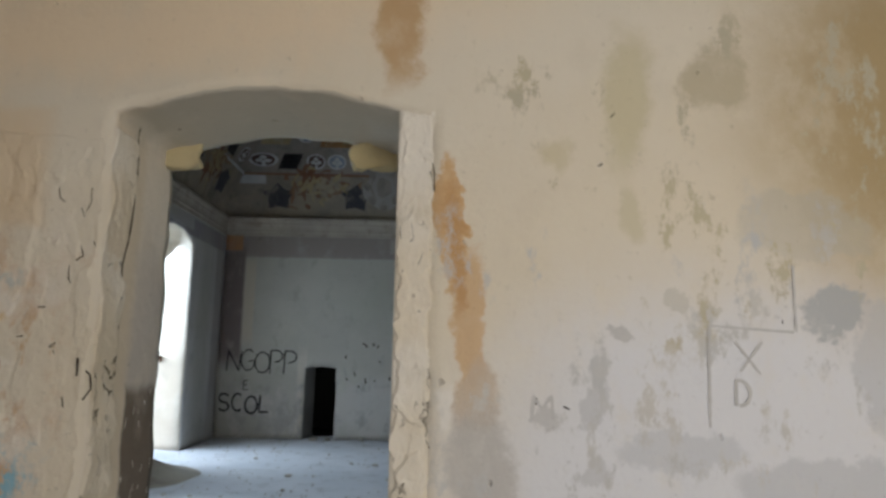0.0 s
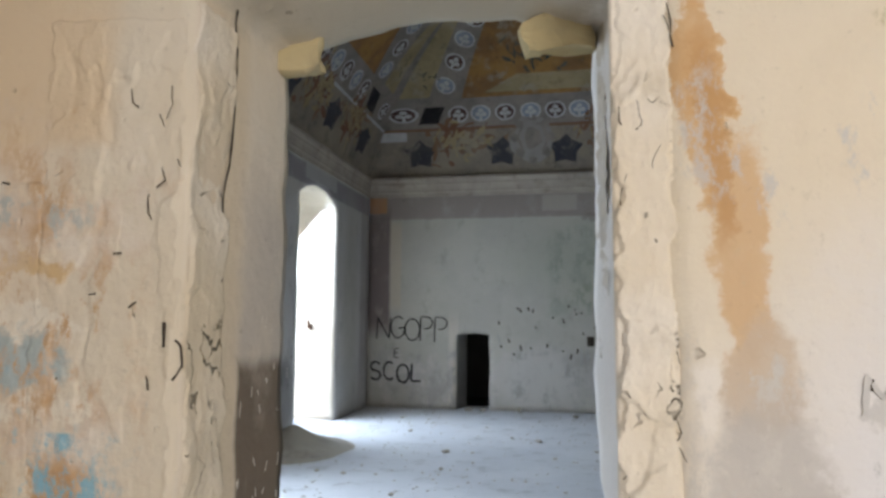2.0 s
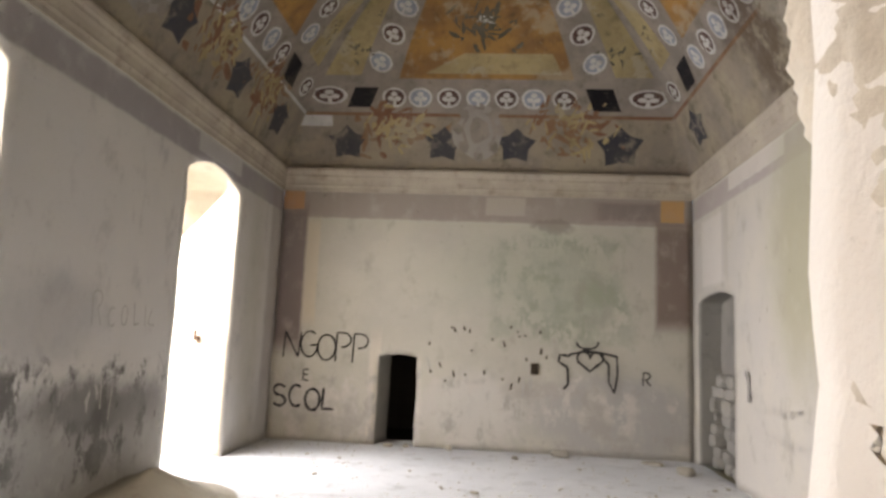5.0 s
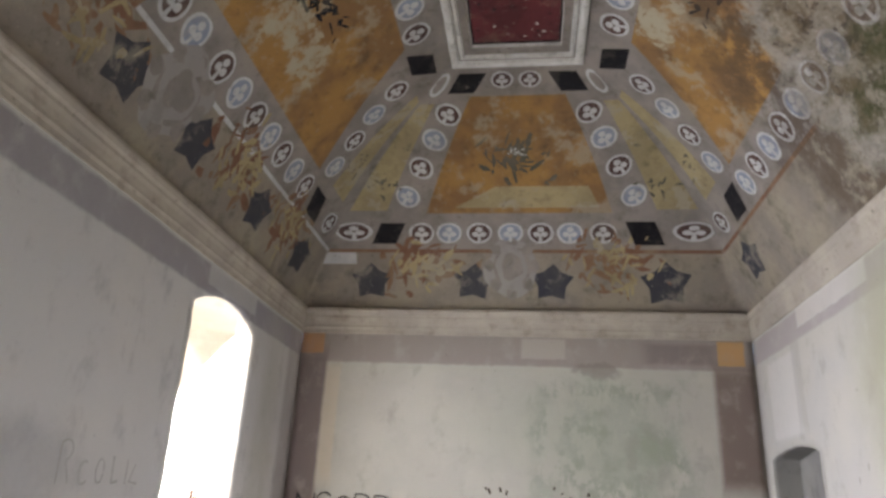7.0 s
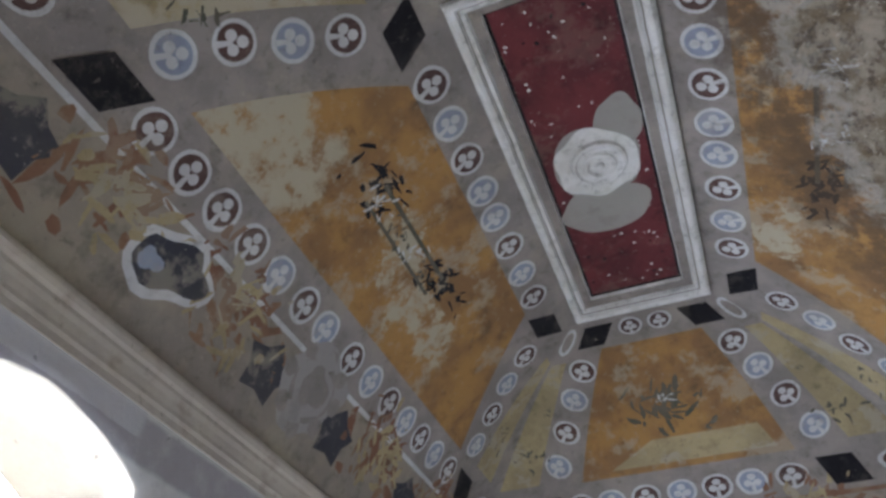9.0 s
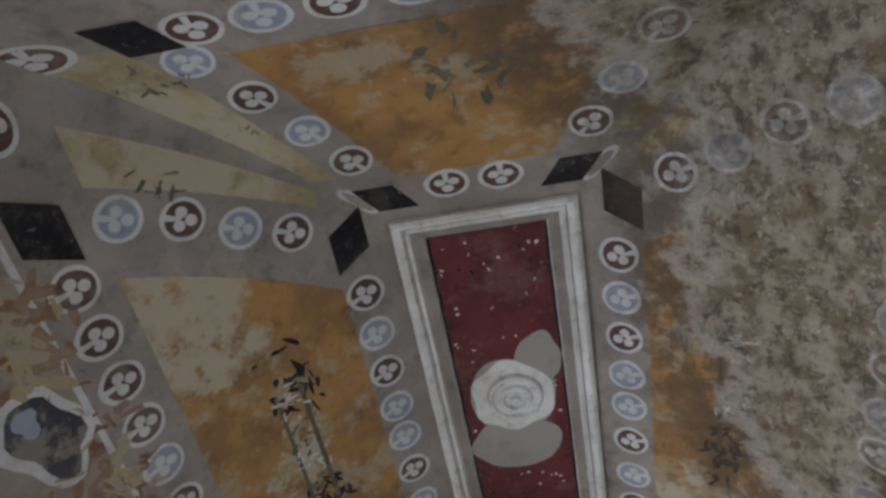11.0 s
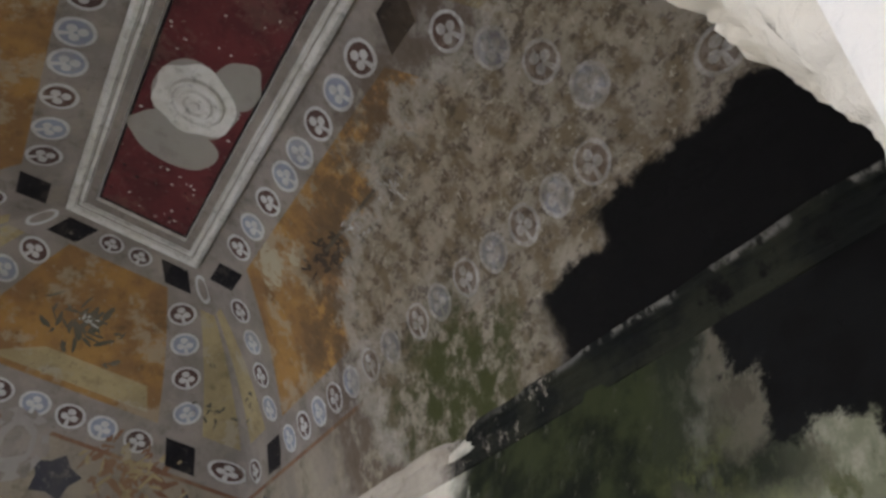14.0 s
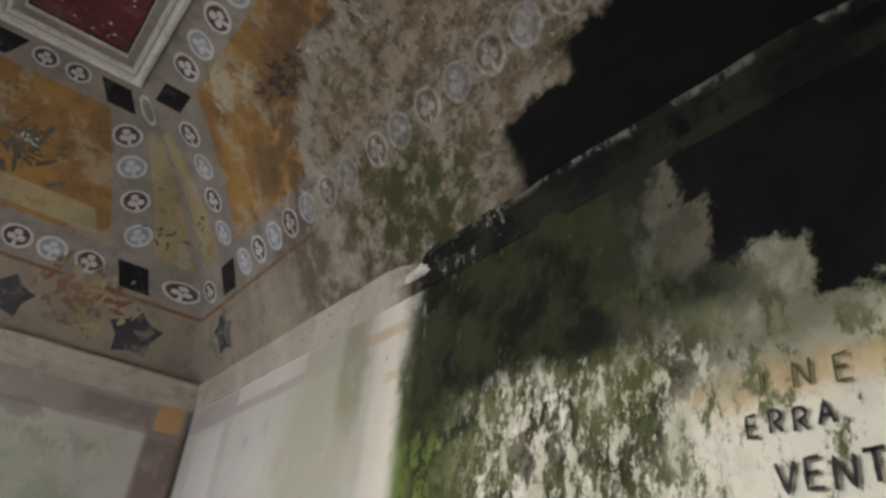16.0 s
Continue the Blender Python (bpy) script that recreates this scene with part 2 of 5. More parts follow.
OCHRE, PURPLE, SQUARE = (0.60, 0.37, 0.17), (0.23, 0.18, 0.17), (0.46, 0.24, 0.11)
GREY, PALE = (0.40, 0.39, 0.37), (0.55, 0.52, 0.45)
M_ANTE = plaster("ante_wall_plaster", (0.64, 0.56, 0.42), (0.66, 0.59, 0.46), (0.42, 0.35, 0.25), [
    ((-1.35, 0.13, 3.26), (2.6, 9, 0.62), (0.74, 0.59, 0.40), 0.85, 0.2, False),
    ((-1.66, 0.13, 1.71), (0.62, 9, 1.4), (0.73, 0.57, 0.39), 0.7, 0.4, False),
    ((-1.20, 0.13, 2.25), (0.42, 9, 0.25), (0.66, 0.52, 0.34), 0.8, 0.12, True),
    ((2.08, 0.13, 0.94), (1.15, 9, 0.90), (0.63, 0.62, 0.61), 0.95, 0.35, False),
    # ochre-brown patch, its colour deepened to stand in for a darkened upper corner
    ((3.02, 0.13, 2.59), (0.80, 9, 0.85), (0.36, 0.26, 0.12), 0.9, 0.5, False),
    ((2.00, 0.13, 2.70), (0.13, 9, 0.15), (0.40, 0.34, 0.22), 0.7, 0.25, False),
    ((1.61, 0.13, 2.59), (0.10, 9, 0.30), (0.50, 0.44, 0.27), 0.7, 0.4, False),
    ((1.63, 0.13, 2.08), (0.06, 9, 0.12), (0.52, 0.46, 0.30), 0.7, 0.4, False),
    ((1.34, 0.13, 2.36), (0.06, 9, 0.06), (0.50, 0.43, 0.26), 0.6, 0.5, False),
    ((2.34, 0.13, 2.05), (0.30, 9, 0.12), (0.44, 0.41, 0.33), 0.5, 0.15, False),
    ((1.79, 0.13, 1.78), (0.07, 9, 0.05), (0.44, 0.41, 0.33), 0.5, 0.15, False),
    ((1.94, 0.13, 1.75), (0.06, 9, 0.03), (0.44, 0.41, 0.33), 0.5, 0.15, False),
    ((1.59, 0.13, 1.58), (0.07, 9, 0.035), (0.44, 0.42, 0.38), 0.8, 0.2, False),
    ((2.45, 0.13, 1.71), (0.13, 9, 0.09), (0.38, 0.38, 0.36), 0.9, 0.15, False),
    ((2.65, 0.13, 1.45), (0.12, 9, 0.28), (0.42, 0.42, 0.41), 0.5, 0.15, False),
    ((1.46, 0.13, 1.31), (0.07, 9, 0.07), (0.41, 0.40, 0.38), 0.5, 0.15, False),
    ((1.45, 0.13, 1.07), (0.07, 9, 0.05), (0.43, 0.42, 0.40), 0.5, 0.15, False),
    ((1.25, 0.13, 1.32), (0.06, 9, 0.04), (0.48, 0.46, 0.42), 0.8, 0.2, False),
    ((1.82, 0.13, 1.13), (0.26, 9, 0.08), (0.44, 0.44, 0.43), 0.5, 0.15, False),
    ((2.39, 0.13, 1.01), (0.35, 9, 0.13), (0.42, 0.42, 0.41), 0.5, 0.15, False),
    ((0.885, 0.13, 2.05), (0.070, 9, 0.27), (0.54, 0.34, 0.16), 0.95, 0.12, False),
    ((0.950, 0.13, 1.66), (0.080, 9, 0.30), (0.55, 0.37, 0.20), 0.9, 0.18, False),
    ((0.905, 0.13, 1.95), (0.035, 9, 0.24), (0.44, 0.25, 0.10), 0.7, 0.4, False),
    ((0.64, 0.13, 3.00), (0.10, 9, 0.36), (0.46, 0.29, 0.13), 0.85, 0.3, False),
    ((0.99, 0.13, 1.38), (0.080, 9, 0.14), (0.50, 0.40, 0.29), 0.85, 0.3, False),
    ((1.02, 0.13, 1.09), (0.10, 9, 0.25), (0.44, 0.41, 0.36), 0.8, 0.3, False),
    ((0.87, 0.13, 1.30), (0.045, 9, 0.10), (0.70, 0.65, 0.56), 0.9, 0.2, False),
    ((-1.06, 0.13, 1.77), (0.22, 9, 0.065), (0.40, 0.44, 0.42), 0.85, 0.3, False),
    ((-1.14, 0.13, 1.62), (0.24, 9, 0.045), (0.58, 0.40, 0.20), 0.9, 0.2, False),
    ((-1.02, 0.13, 1.46), (0.20, 9, 0.03), (0.72, 0.66, 0.54), 0.9, 0.2, False),
    ((-1.06, 0.13, 1.37), (0.16, 9, 0.06), (0.33, 0.42, 0.43), 0.8, 0.3, False),
    ((-0.98, 0.13, 1.25), (0.22, 9, 0.04), (0.72, 0.65, 0.52), 0.9, 0.2, False),
    ((-0.87, 0.13, 1.07), (0.10, 9, 0.085), (0.24, 0.44, 0.52), 0.95, 0.08, True),
    ((-1.27, 0.13, 0.95), (0.16, 9, 0.07), (0.22, 0.44, 0.54), 0.95, 0.08, True),
    ((-1.37, 0.13, 1.36), (0.08, 9, 0.05), (0.26, 0.44, 0.50), 0.8, 0.2, False),
], warp=0.22, relief=0.9, blotch=0.12)
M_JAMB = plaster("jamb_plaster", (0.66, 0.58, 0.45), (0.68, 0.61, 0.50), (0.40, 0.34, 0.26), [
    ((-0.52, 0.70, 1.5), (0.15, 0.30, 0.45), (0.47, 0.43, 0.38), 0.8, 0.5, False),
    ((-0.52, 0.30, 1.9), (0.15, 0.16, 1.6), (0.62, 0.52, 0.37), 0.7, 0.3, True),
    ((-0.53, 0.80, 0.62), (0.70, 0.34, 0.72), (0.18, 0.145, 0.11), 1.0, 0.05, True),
    ((-0.52, 0.62, 0.72), (0.15, 0.14, 0.035), (0.50, 0.17, 0.07), 0.9, 0.2, False),
    ((0.76, 0.22, 1.2), (0.09, 0.14, 1.6), (0.58, 0.47, 0.33), 0.7, 0.3, True),
    # east side made paler in colour, adding to the window light on it
    ((0.62, 0.85, 1.3), (0.12, 0.45, 1.6), (0.78, 0.76, 0.72), 0.95, 0.3, True),
    ((0.1, 0.5, 2.6), (0.9, 0.6, 0.16), (0.46, 0.42, 0.33), 0.8, 0.3, False),
], relief=0.9, blotch=0.25)
M_LIME = plaster("broken_lime", (0.66, 0.62, 0.54), (0.60, 0.54, 0.44), (0.26, 0.22, 0.17), relief=1.0, fine=1.6, blotch=0.35)
M_EDGE = plaster("crumbling_mortar", (0.64, 0.55, 0.40), (0.71, 0.65, 0.54), (0.44, 0.37, 0.25), relief=1.0, blotch=0.5, fine=1.5, splits=0.75)
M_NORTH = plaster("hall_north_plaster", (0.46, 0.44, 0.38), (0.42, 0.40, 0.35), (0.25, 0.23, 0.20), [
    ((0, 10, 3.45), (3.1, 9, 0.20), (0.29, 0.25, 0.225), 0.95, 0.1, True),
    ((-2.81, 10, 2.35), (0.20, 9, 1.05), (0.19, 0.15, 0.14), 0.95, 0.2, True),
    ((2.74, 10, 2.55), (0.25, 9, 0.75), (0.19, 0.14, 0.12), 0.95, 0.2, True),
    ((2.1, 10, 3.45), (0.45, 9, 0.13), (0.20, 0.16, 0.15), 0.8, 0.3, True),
    ((0.33, 10, 3.485), (0.29, 9, 0.135), (0.42, 0.38, 0.33), 0.7, 0.08, True),
    ((1.0, 10, 3.2), (0.3, 9, 0.09), (0.21, 0.18, 0.16), 0.7, 0.3, False),
    ((-2.85, 10, 3.51), (0.17, 9, 0.14), SQUARE, 0.8, 0.08, True),
    ((2.72, 10, 3.475), (0.165, 9, 0.16), (0.50, 0.29, 0.12), 0.85, 0.06, True),
    ((-2.51, 10, 2.45), (0.10, 9, 0.75), (0.52, 0.45, 0.34), 0.7, 0.2, True),
    ((1.2, 10, 2.45), (0.70, 9, 0.60), (0.35, 0.355, 0.295), 0.75, 0.5, False),
    ((1.6, 10, 2.15), (0.26, 9, 0.42), (0.26, 0.27, 0.22), 0.75, 0.35, False),
    ((0.3, 10, 2.5), (1.0, 9, 0.55), (0.37, 0.37, 0.31), 0.6, 0.6, False),
    ((1.9, 10, 0.55), (1.2, 9, 0.55), (0.36, 0.35, 0.34), 0.8, 0.25, False),
    ((-0.1, 10, 0.55), (0.7, 9, 0.5), (0.52, 0.50, 0.47), 0.7, 0.3, False),
    ((0.9, 10, 0.85), (0.55, 9, 0.12), (0.38, 0.35, 0.32), 0.7, 0.3, False),
    ((-2.0, 10, 0.3), (0.8, 9, 0.28), (0.40, 0.37, 0.33), 0.6, 0.5, False),
    ((-1.48, 10, 0.6), (0.08, 9, 0.9), (0.58, 0.53, 0.45), 0.7, 0.3, True),
], relief=0.6)
M_WEST = plaster("hall_west_plaster", (0.50, 0.49, 0.475), (0.53, 0.515, 0.49), (0.28, 0.27, 0.27), [
    ((-3, 5.5, 3.47), (9, 4.6, 0.15), (0.27, 0.25, 0.26), 0.85, 0.15, True),
    ((-3, 7.65, 3.53), (9, 0.62, 0.11), (0.48, 0.47, 0.46), 0.8, 0.05, True),
    ((-3, 3.3, 3.57), (9, 0.75, 0.10), (0.46, 0.45, 0.46), 0.8, 0.05, True),
    ((-3, 9.75, 2.0), (9, 0.22, 1.6), (0.30, 0.26, 0.24), 0.6, 0.4, True),
    ((-3, 9.0, 1.6), (9, 0.35, 1.7), (0.40, 0.38, 0.33), 0.7, 0.6, False),
    ((-3, 5.6, 0.8), (9, 1.1, 0.22), (0.14, 0.135, 0.13), 0.85, 0.5, False),
    ((-3, 6.4, 0.45), (9, 0.5, 0.45), (0.24, 0.235, 0.23), 0.7, 0.5, False),
    ((-3, 5.2, 0.35), (9, 1.0, 0.35), (0.25, 0.245, 0.24), 0.8, 0.5, False),
    ((-3, 4.9, 1.5), (9, 0.6, 0.35), (0.34, 0.335, 0.33), 0.6, 0.5, False),
    ((-3, 5.55, 0.88), (9, 0.11, 0.10), (0.50, 0.48, 0.44), 0.8, 0.2, False),
])
M_EAST = plaster("hall_east_plaster", (0.45, 0.425, 0.375), (0.42, 0.40, 0.37), (0.27, 0.25, 0.22), [
    ((3, 7.90, 3.47), (9, 2.1, 0.15), (0.33, 0.29, 0.28), 0.85, 0.15, True),
    ((3, 7.62, 3.54), (9, 0.83, 0.11), (0.50, 0.47, 0.43), 0.85, 0.05, True),
    ((3, 9.08, 2.80), (9, 0.46, 0.44), (0.52, 0.50, 0.47), 0.7, 0.08, True),
    ((3, 8.60, 2.90), (9, 0.12, 0.5), (0.36, 0.33, 0.30), 0.6, 0.3, True),
    ((3, 6.60, 2.40), (9, 0.3, 1.0), (0.36, 0.34, 0.24), 0.6, 0.6, False),
    ((3, 6.15, 2.40), (9, 0.22, 1.0), (0.40, 0.375, 0.28), 0.6, 0.6, False),
    ((3, 5.21, 1.95), (9, 0.26, 2.2), (0.60, 0.55, 0.47), 0.9, 0.25, True),
    ((3, 5.26, 3.40), (9, 0.42, 0.05), (0.42, 0.28, 0.15), 0.7, 0.3, True),
    ((3, 4.98, 3.00), (9, 0.30, 0.04), (0.42, 0.27, 0.14), 0.7, 0.3, True),
    ((3, 2.87, 1.85), (9, 2.2, 2.0), (0.68, 0.65, 0.53), 0.95, 0.15, True),
    ((3, 1.73, 2.27), (9, 1.0, 0.10), (0.48, 0.32, 0.14), 0.8, 0.5, False),
    ((3, 2.30, 2.75), (9, 0.95, 0.45), (0.13, 0.135, 0.085), 0.95, 0.4, False),
    ((3, 4.64, 1.85), (9, 0.40, 1.1), (0.105, 0.145, 0.034), 1.0, 0.3, True),
    ((3, 4.55, 2.95), (9, 0.42, 0.5), (0.022, 0.027, 0.014), 1.0, 0.3, True),
    ((3, 3.45, 3.30), (9, 1.2, 0.62), (0.014, 0.016, 0.012), 1.0, 0.2, True),
    ((3, 2.54, 3.30), (9, 0.20, 0.35), (0.17, 0.15, 0.115), 0.9, 0.2, False),
    ((3, 3.59, 2.15), (9, 0.30, 0.16), (0.09, 0.075, 0.055), 0.9, 0.1, False),
    ((3, 3.6, 3.2), (9, 1.2, 0.5), (0.030, 0.034, 0.020), 0.8, 0.45, False),
    ((3, 6.3, 2.6), (9, 0.9, 1.2), (0.33, 0.315, 0.235), 0.75, 0.5, False),
    ((3, 5.85, 3.3), (9, 0.25, 0.6), (0.20, 0.19, 0.12), 0.7, 0.4, False),
], relief=0.8)
speckled(M_EAST, "speckle", (3, 3.78, 2.35), (9, 1.15, 0.62), ((0.020, 0.024, 0.013), (0.075, 0.08, 0.032)), 5.5, 0.445)
speckled(M_EAST, "speckle", (3, 3.07, 1.95), (9, 1.5, 0.7), ((0.06, 0.065, 0.03), (0.13, 0.14, 0.07)), 6.5, 0.53)
speckled(M_EAST, "speckle", (3, 3.54, 3.15), (9, 1.3, 0.45), ((0.07, 0.062, 0.045), (0.04, 0.045, 0.028)), 5.0, 0.54)
speckled(M_EAST, "mould", (3, 4.0, 3.25), (9, 1.0, 0.55), ((0.010, 0.012, 0.008), (0.032, 0.038, 0.017)), 5.5, 0.42, 0.2, 0.5)
speckled(M_EAST, "lime drips", (3, 3.3, 2.12), (9, 0.85, 0.42), ((0.55, 0.52, 0.42), (0.42, 0.41, 0.30)), 8.0, 0.53, 0.3, 0.5)
SOOT = ((0.0055, 0.005, 0.005), (0.008, 0.008, 0.008))
speckled(M_EAST, "soot", (3, 0.95, 3.5), (9, 0.98, 0.97), SOOT, 3.0, 0.1, 0.03, 0.55)
speckled(M_EAST, "soot", (3, 1.5, 3.83), (9, 0.90, 0.92), SOOT, 3.0, 0.1, 0.03, 0.55)
speckled(M_EAST, "soot", (3, 1.5, 4.2), (9, 1.06, 0.92), SOOT, 3.0, 0.1, 0.03, 0.55)
speckled(M_ANTE, "peel", (2.1, 0.13, 1.3), (1.25, 9, 0.8), ((0.47, 0.46, 0.43), (0.52, 0.49, 0.43)), 4.6, 0.575)
speckled(M_ANTE, "peel", (1.9, 0.13, 2.3), (0.9, 9, 0.7), ((0.47, 0.41, 0.27), (0.44, 0.39, 0.28)), 5.0, 0.585)
speckled(M_ANTE, "peel", (-1.35, 0.13, 1.1), (0.62, 9, 0.9), ((0.52, 0.33, 0.17), (0.68, 0.61, 0.50)), 5.0, 0.50)
speckled(M_ANTE, "peel", (-1.2, 0.13, 0.95), (0.45, 9, 0.25), ((0.24, 0.44, 0.52), (0.30, 0.46, 0.50)), 5.5, 0.53)
speckled(M_NORTH, "mould", (1.2, 10, 2.3), (0.95, 9, 0.75), ((0.28, 0.305, 0.24), (0.35, 0.355, 0.30)), 3.0, 0.48)
speckled(M_NORTH, "grime", (0, 10, 0.5), (3.2, 9, 0.5), ((0.36, 0.34, 0.31), (0.50, 0.47, 0.43)), 2.2, 0.50)
speckled(M_WEST, "soot", (-3, 5.5, 0.7), (9, 1.3, 0.45), ((0.13, 0.125, 0.12), (0.20, 0.195, 0.19)), 3.2, 0.50)
M_VAULT = fresco("vault_grey_paint", (0.266, 0.233, 0.206), (0.206, 0.18, 0.16), fade=0.25)
M_ORANGE = fresco("vault_ochre_paint", (0.326, 0.176, 0.0612), (0.219, 0.122, 0.0559), (0.09, 0.06, 0.035), fade=0.6, losses=[((-2.1, 3.35, 5.41), (0.55, 0.75, 0.45)), ((-1.95, 6.0, 5.47), (0.30, 0.55, 0.25)), ((-1.8, 5.1, 5.64), (0.25, 0.5, 0.2)), ((1.4, 6.6, 5.92), (0.2, 0.4, 0.2))])
M_YELLOW = fresco("vault_straw_paint", (0.359, 0.286, 0.16), (0.266, 0.213, 0.12), (0.14, 0.11, 0.06), fade=0.8, losses=[((-1.9, 2.5, 5.5), (0.85, 0.65, 0.7))])
M_RING = fresco("vault_white_paint", (0.512, 0.502, 0.491), (0.414, 0.403, 0.393), (0.25, 0.23, 0.21), fade=0.15, mid_scale=8, bare=0.5)
M_DARK = fresco("vault_brown_paint", (0.0998, 0.0559, 0.0466), (0.0732, 0.0452, 0.0399), (0.11, 0.08, 0.07), fade=0.2, mid_scale=8, bare=0.5)
M_BLUE = fresco("vault_blue_paint", (0.249, 0.283, 0.35), (0.203, 0.226, 0.271), (0.26, 0.26, 0.27), fade=0.3, mid_scale=8, bare=0.5)
M_BLACK = fresco("vault_black_paint", (0.013, 0.012, 0.014), (0.02, 0.018, 0.02), (0.03, 0.028, 0.028), fade=0.08, bare=0.75)
M_FRIEZE = fresco("vault_frieze_paint", (0.279, 0.239, 0.18), (0.226, 0.193, 0.16), fade=0.3)
M_RUST = fresco("vault_red_paint", (0.186, 0.0931, 0.0599), (0.219, 0.133, 0.0798), (0.12, 0.08, 0.05), fade=0.3)
M_STAR = fresco("vault_slate_paint", (0.048, 0.048, 0.058), (0.065, 0.062, 0.066), (0.08, 0.075, 0.07), fade=0.45)
M_LEAF = fresco("vault_olive_paint", (0.0798, 0.0798, 0.0599), (0.12, 0.106, 0.0798), (0.12, 0.10, 0.07), fade=0.3)
M_RED = fresco("vault_crimson_panel", (0.142, 0.0351, 0.0378), (0.0945, 0.027, 0.0297), (0.035, 0.014, 0.015), fade=0.12)
M_STUCCO = fresco("vault_stucco", (0.665, 0.652, 0.625), (0.559, 0.545, 0.505), (0.16, 0.16, 0.13), fade=0.2, relief=0.7, mid_scale=9)
M_PATCH = plaster("bare_mortar", (0.30, 0.28, 0.25), (0.27, 0.25, 0.23), (0.18, 0.16, 0.15))
M_CORNICE = fresco("cornice_plaster", (0.41, 0.362, 0.299), (0.347, 0.304, 0.257), (0.20, 0.16, 0.13), fade=0.3, bare=0.0)
speckled(M_CORNICE, "mould", (3, 3.0, 3.85), (0.9, 2.05, 0.4), ((0.008, 0.009, 0.008), (0.022, 0.023, 0.016)), 5.0, 0.40, 0.06)
# Pale streak paints the light that the cornice's top edge catches.
speckled(M_CORNICE, "edge highlight", (3, 2.7, 3.965), (0.9, 1.6, 0.05), ((0.17, 0.16, 0.14), (0.11, 0.105, 0.095)), 4.0, 0.51, 0.4, 0.14)
M_FLOOR = plaster("dusty_floor", (0.52, 0.54, 0.56), (0.57, 0.585, 0.60), (0.22, 0.21, 0.20), relief=1.0, fine=0.8)
M_REVEAL = plaster("limewash", (0.60, 0.56, 0.49), (0.52, 0.47, 0.39), (0.38, 0.35, 0.30), relief=0.9)
M_STONE = plaster("rubble_stone", (0.40, 0.37, 0.31), (0.32, 0.30, 0.26), (0.18, 0.16, 0.13), relief=0.9)
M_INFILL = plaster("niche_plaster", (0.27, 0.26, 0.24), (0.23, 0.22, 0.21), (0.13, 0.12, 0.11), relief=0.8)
M_LINTEL = plaster("yellowed_plaster", (0.50, 0.41, 0.22), (0.44, 0.37, 0.22), (0.32, 0.27, 0.17))
M_OUT = plaster("outside_ground", (0.30, 0.27, 0.20), (0.22, 0.22, 0.13), (0.12, 0.11, 0.07))
M_SCRATCH = plaster("shallow_scratches", (0.47, 0.45, 0.41), (0.52, 0.50, 0.46), (0.44, 0.42, 0.38))
M_OLIVE = plaster("faded_olive_paint", (0.075, 0.08, 0.045), (0.12, 0.12, 0.07), (0.18, 0.17, 0.10))
M_INK = plaster("black_spray_paint", (0.035, 0.034, 0.034), (0.06, 0.058, 0.055), (0.12, 0.11, 0.10))
M_FAINT = plaster("faint_grey_paint", (0.33, 0.32, 0.30), (0.42, 0.41, 0.38), (0.40, 0.38, 0.34))
M_CRACK = plaster("dark_crack", (0.045, 0.035, 0.026), (0.07, 0.055, 0.04), (0.03, 0.025, 0.02))
# Near-black colour stands in for the lack of light in the passage.
M_PASSAGE = plaster("painted_darkness", (0.05, 0.048, 0.045), (0.04, 0.038, 0.036), (0.02, 0.02, 0.02))


# ---------------------------------------------------------------- mesh helpers
def obj(name, bm, mats, parent=None, smooth=False):
    mesh = bpy.data.meshes.new(name)
    bmesh.ops.recalc_face_normals(bm, faces=bm.faces[:])
    bm.to_mesh(mesh)
    bm.free()
    for m in mats if isinstance(mats, (list, tuple)) else [mats]:
        mesh.materials.append(m)
    if smooth:
        mesh.polygons.foreach_set("use_smooth", [True] * len(mesh.polygons))
    ob = new(name, mesh)
    ob.parent = parent
    return ob


def part(name, bm, material, parent, label=""):
    return tagged(obj(name, bm, material, parent), label)


def rough(p, size, amount):
    return amount * noise.noise(Vector(p) * size)


def lines(marks, step):
    out = []
    for a, b in zip(marks, marks[1:]):
        n = max(1, round((b - a) / step))
        out += [a + (b - a) * k / n for k in range(n)]
    return out + [marks[-1]]


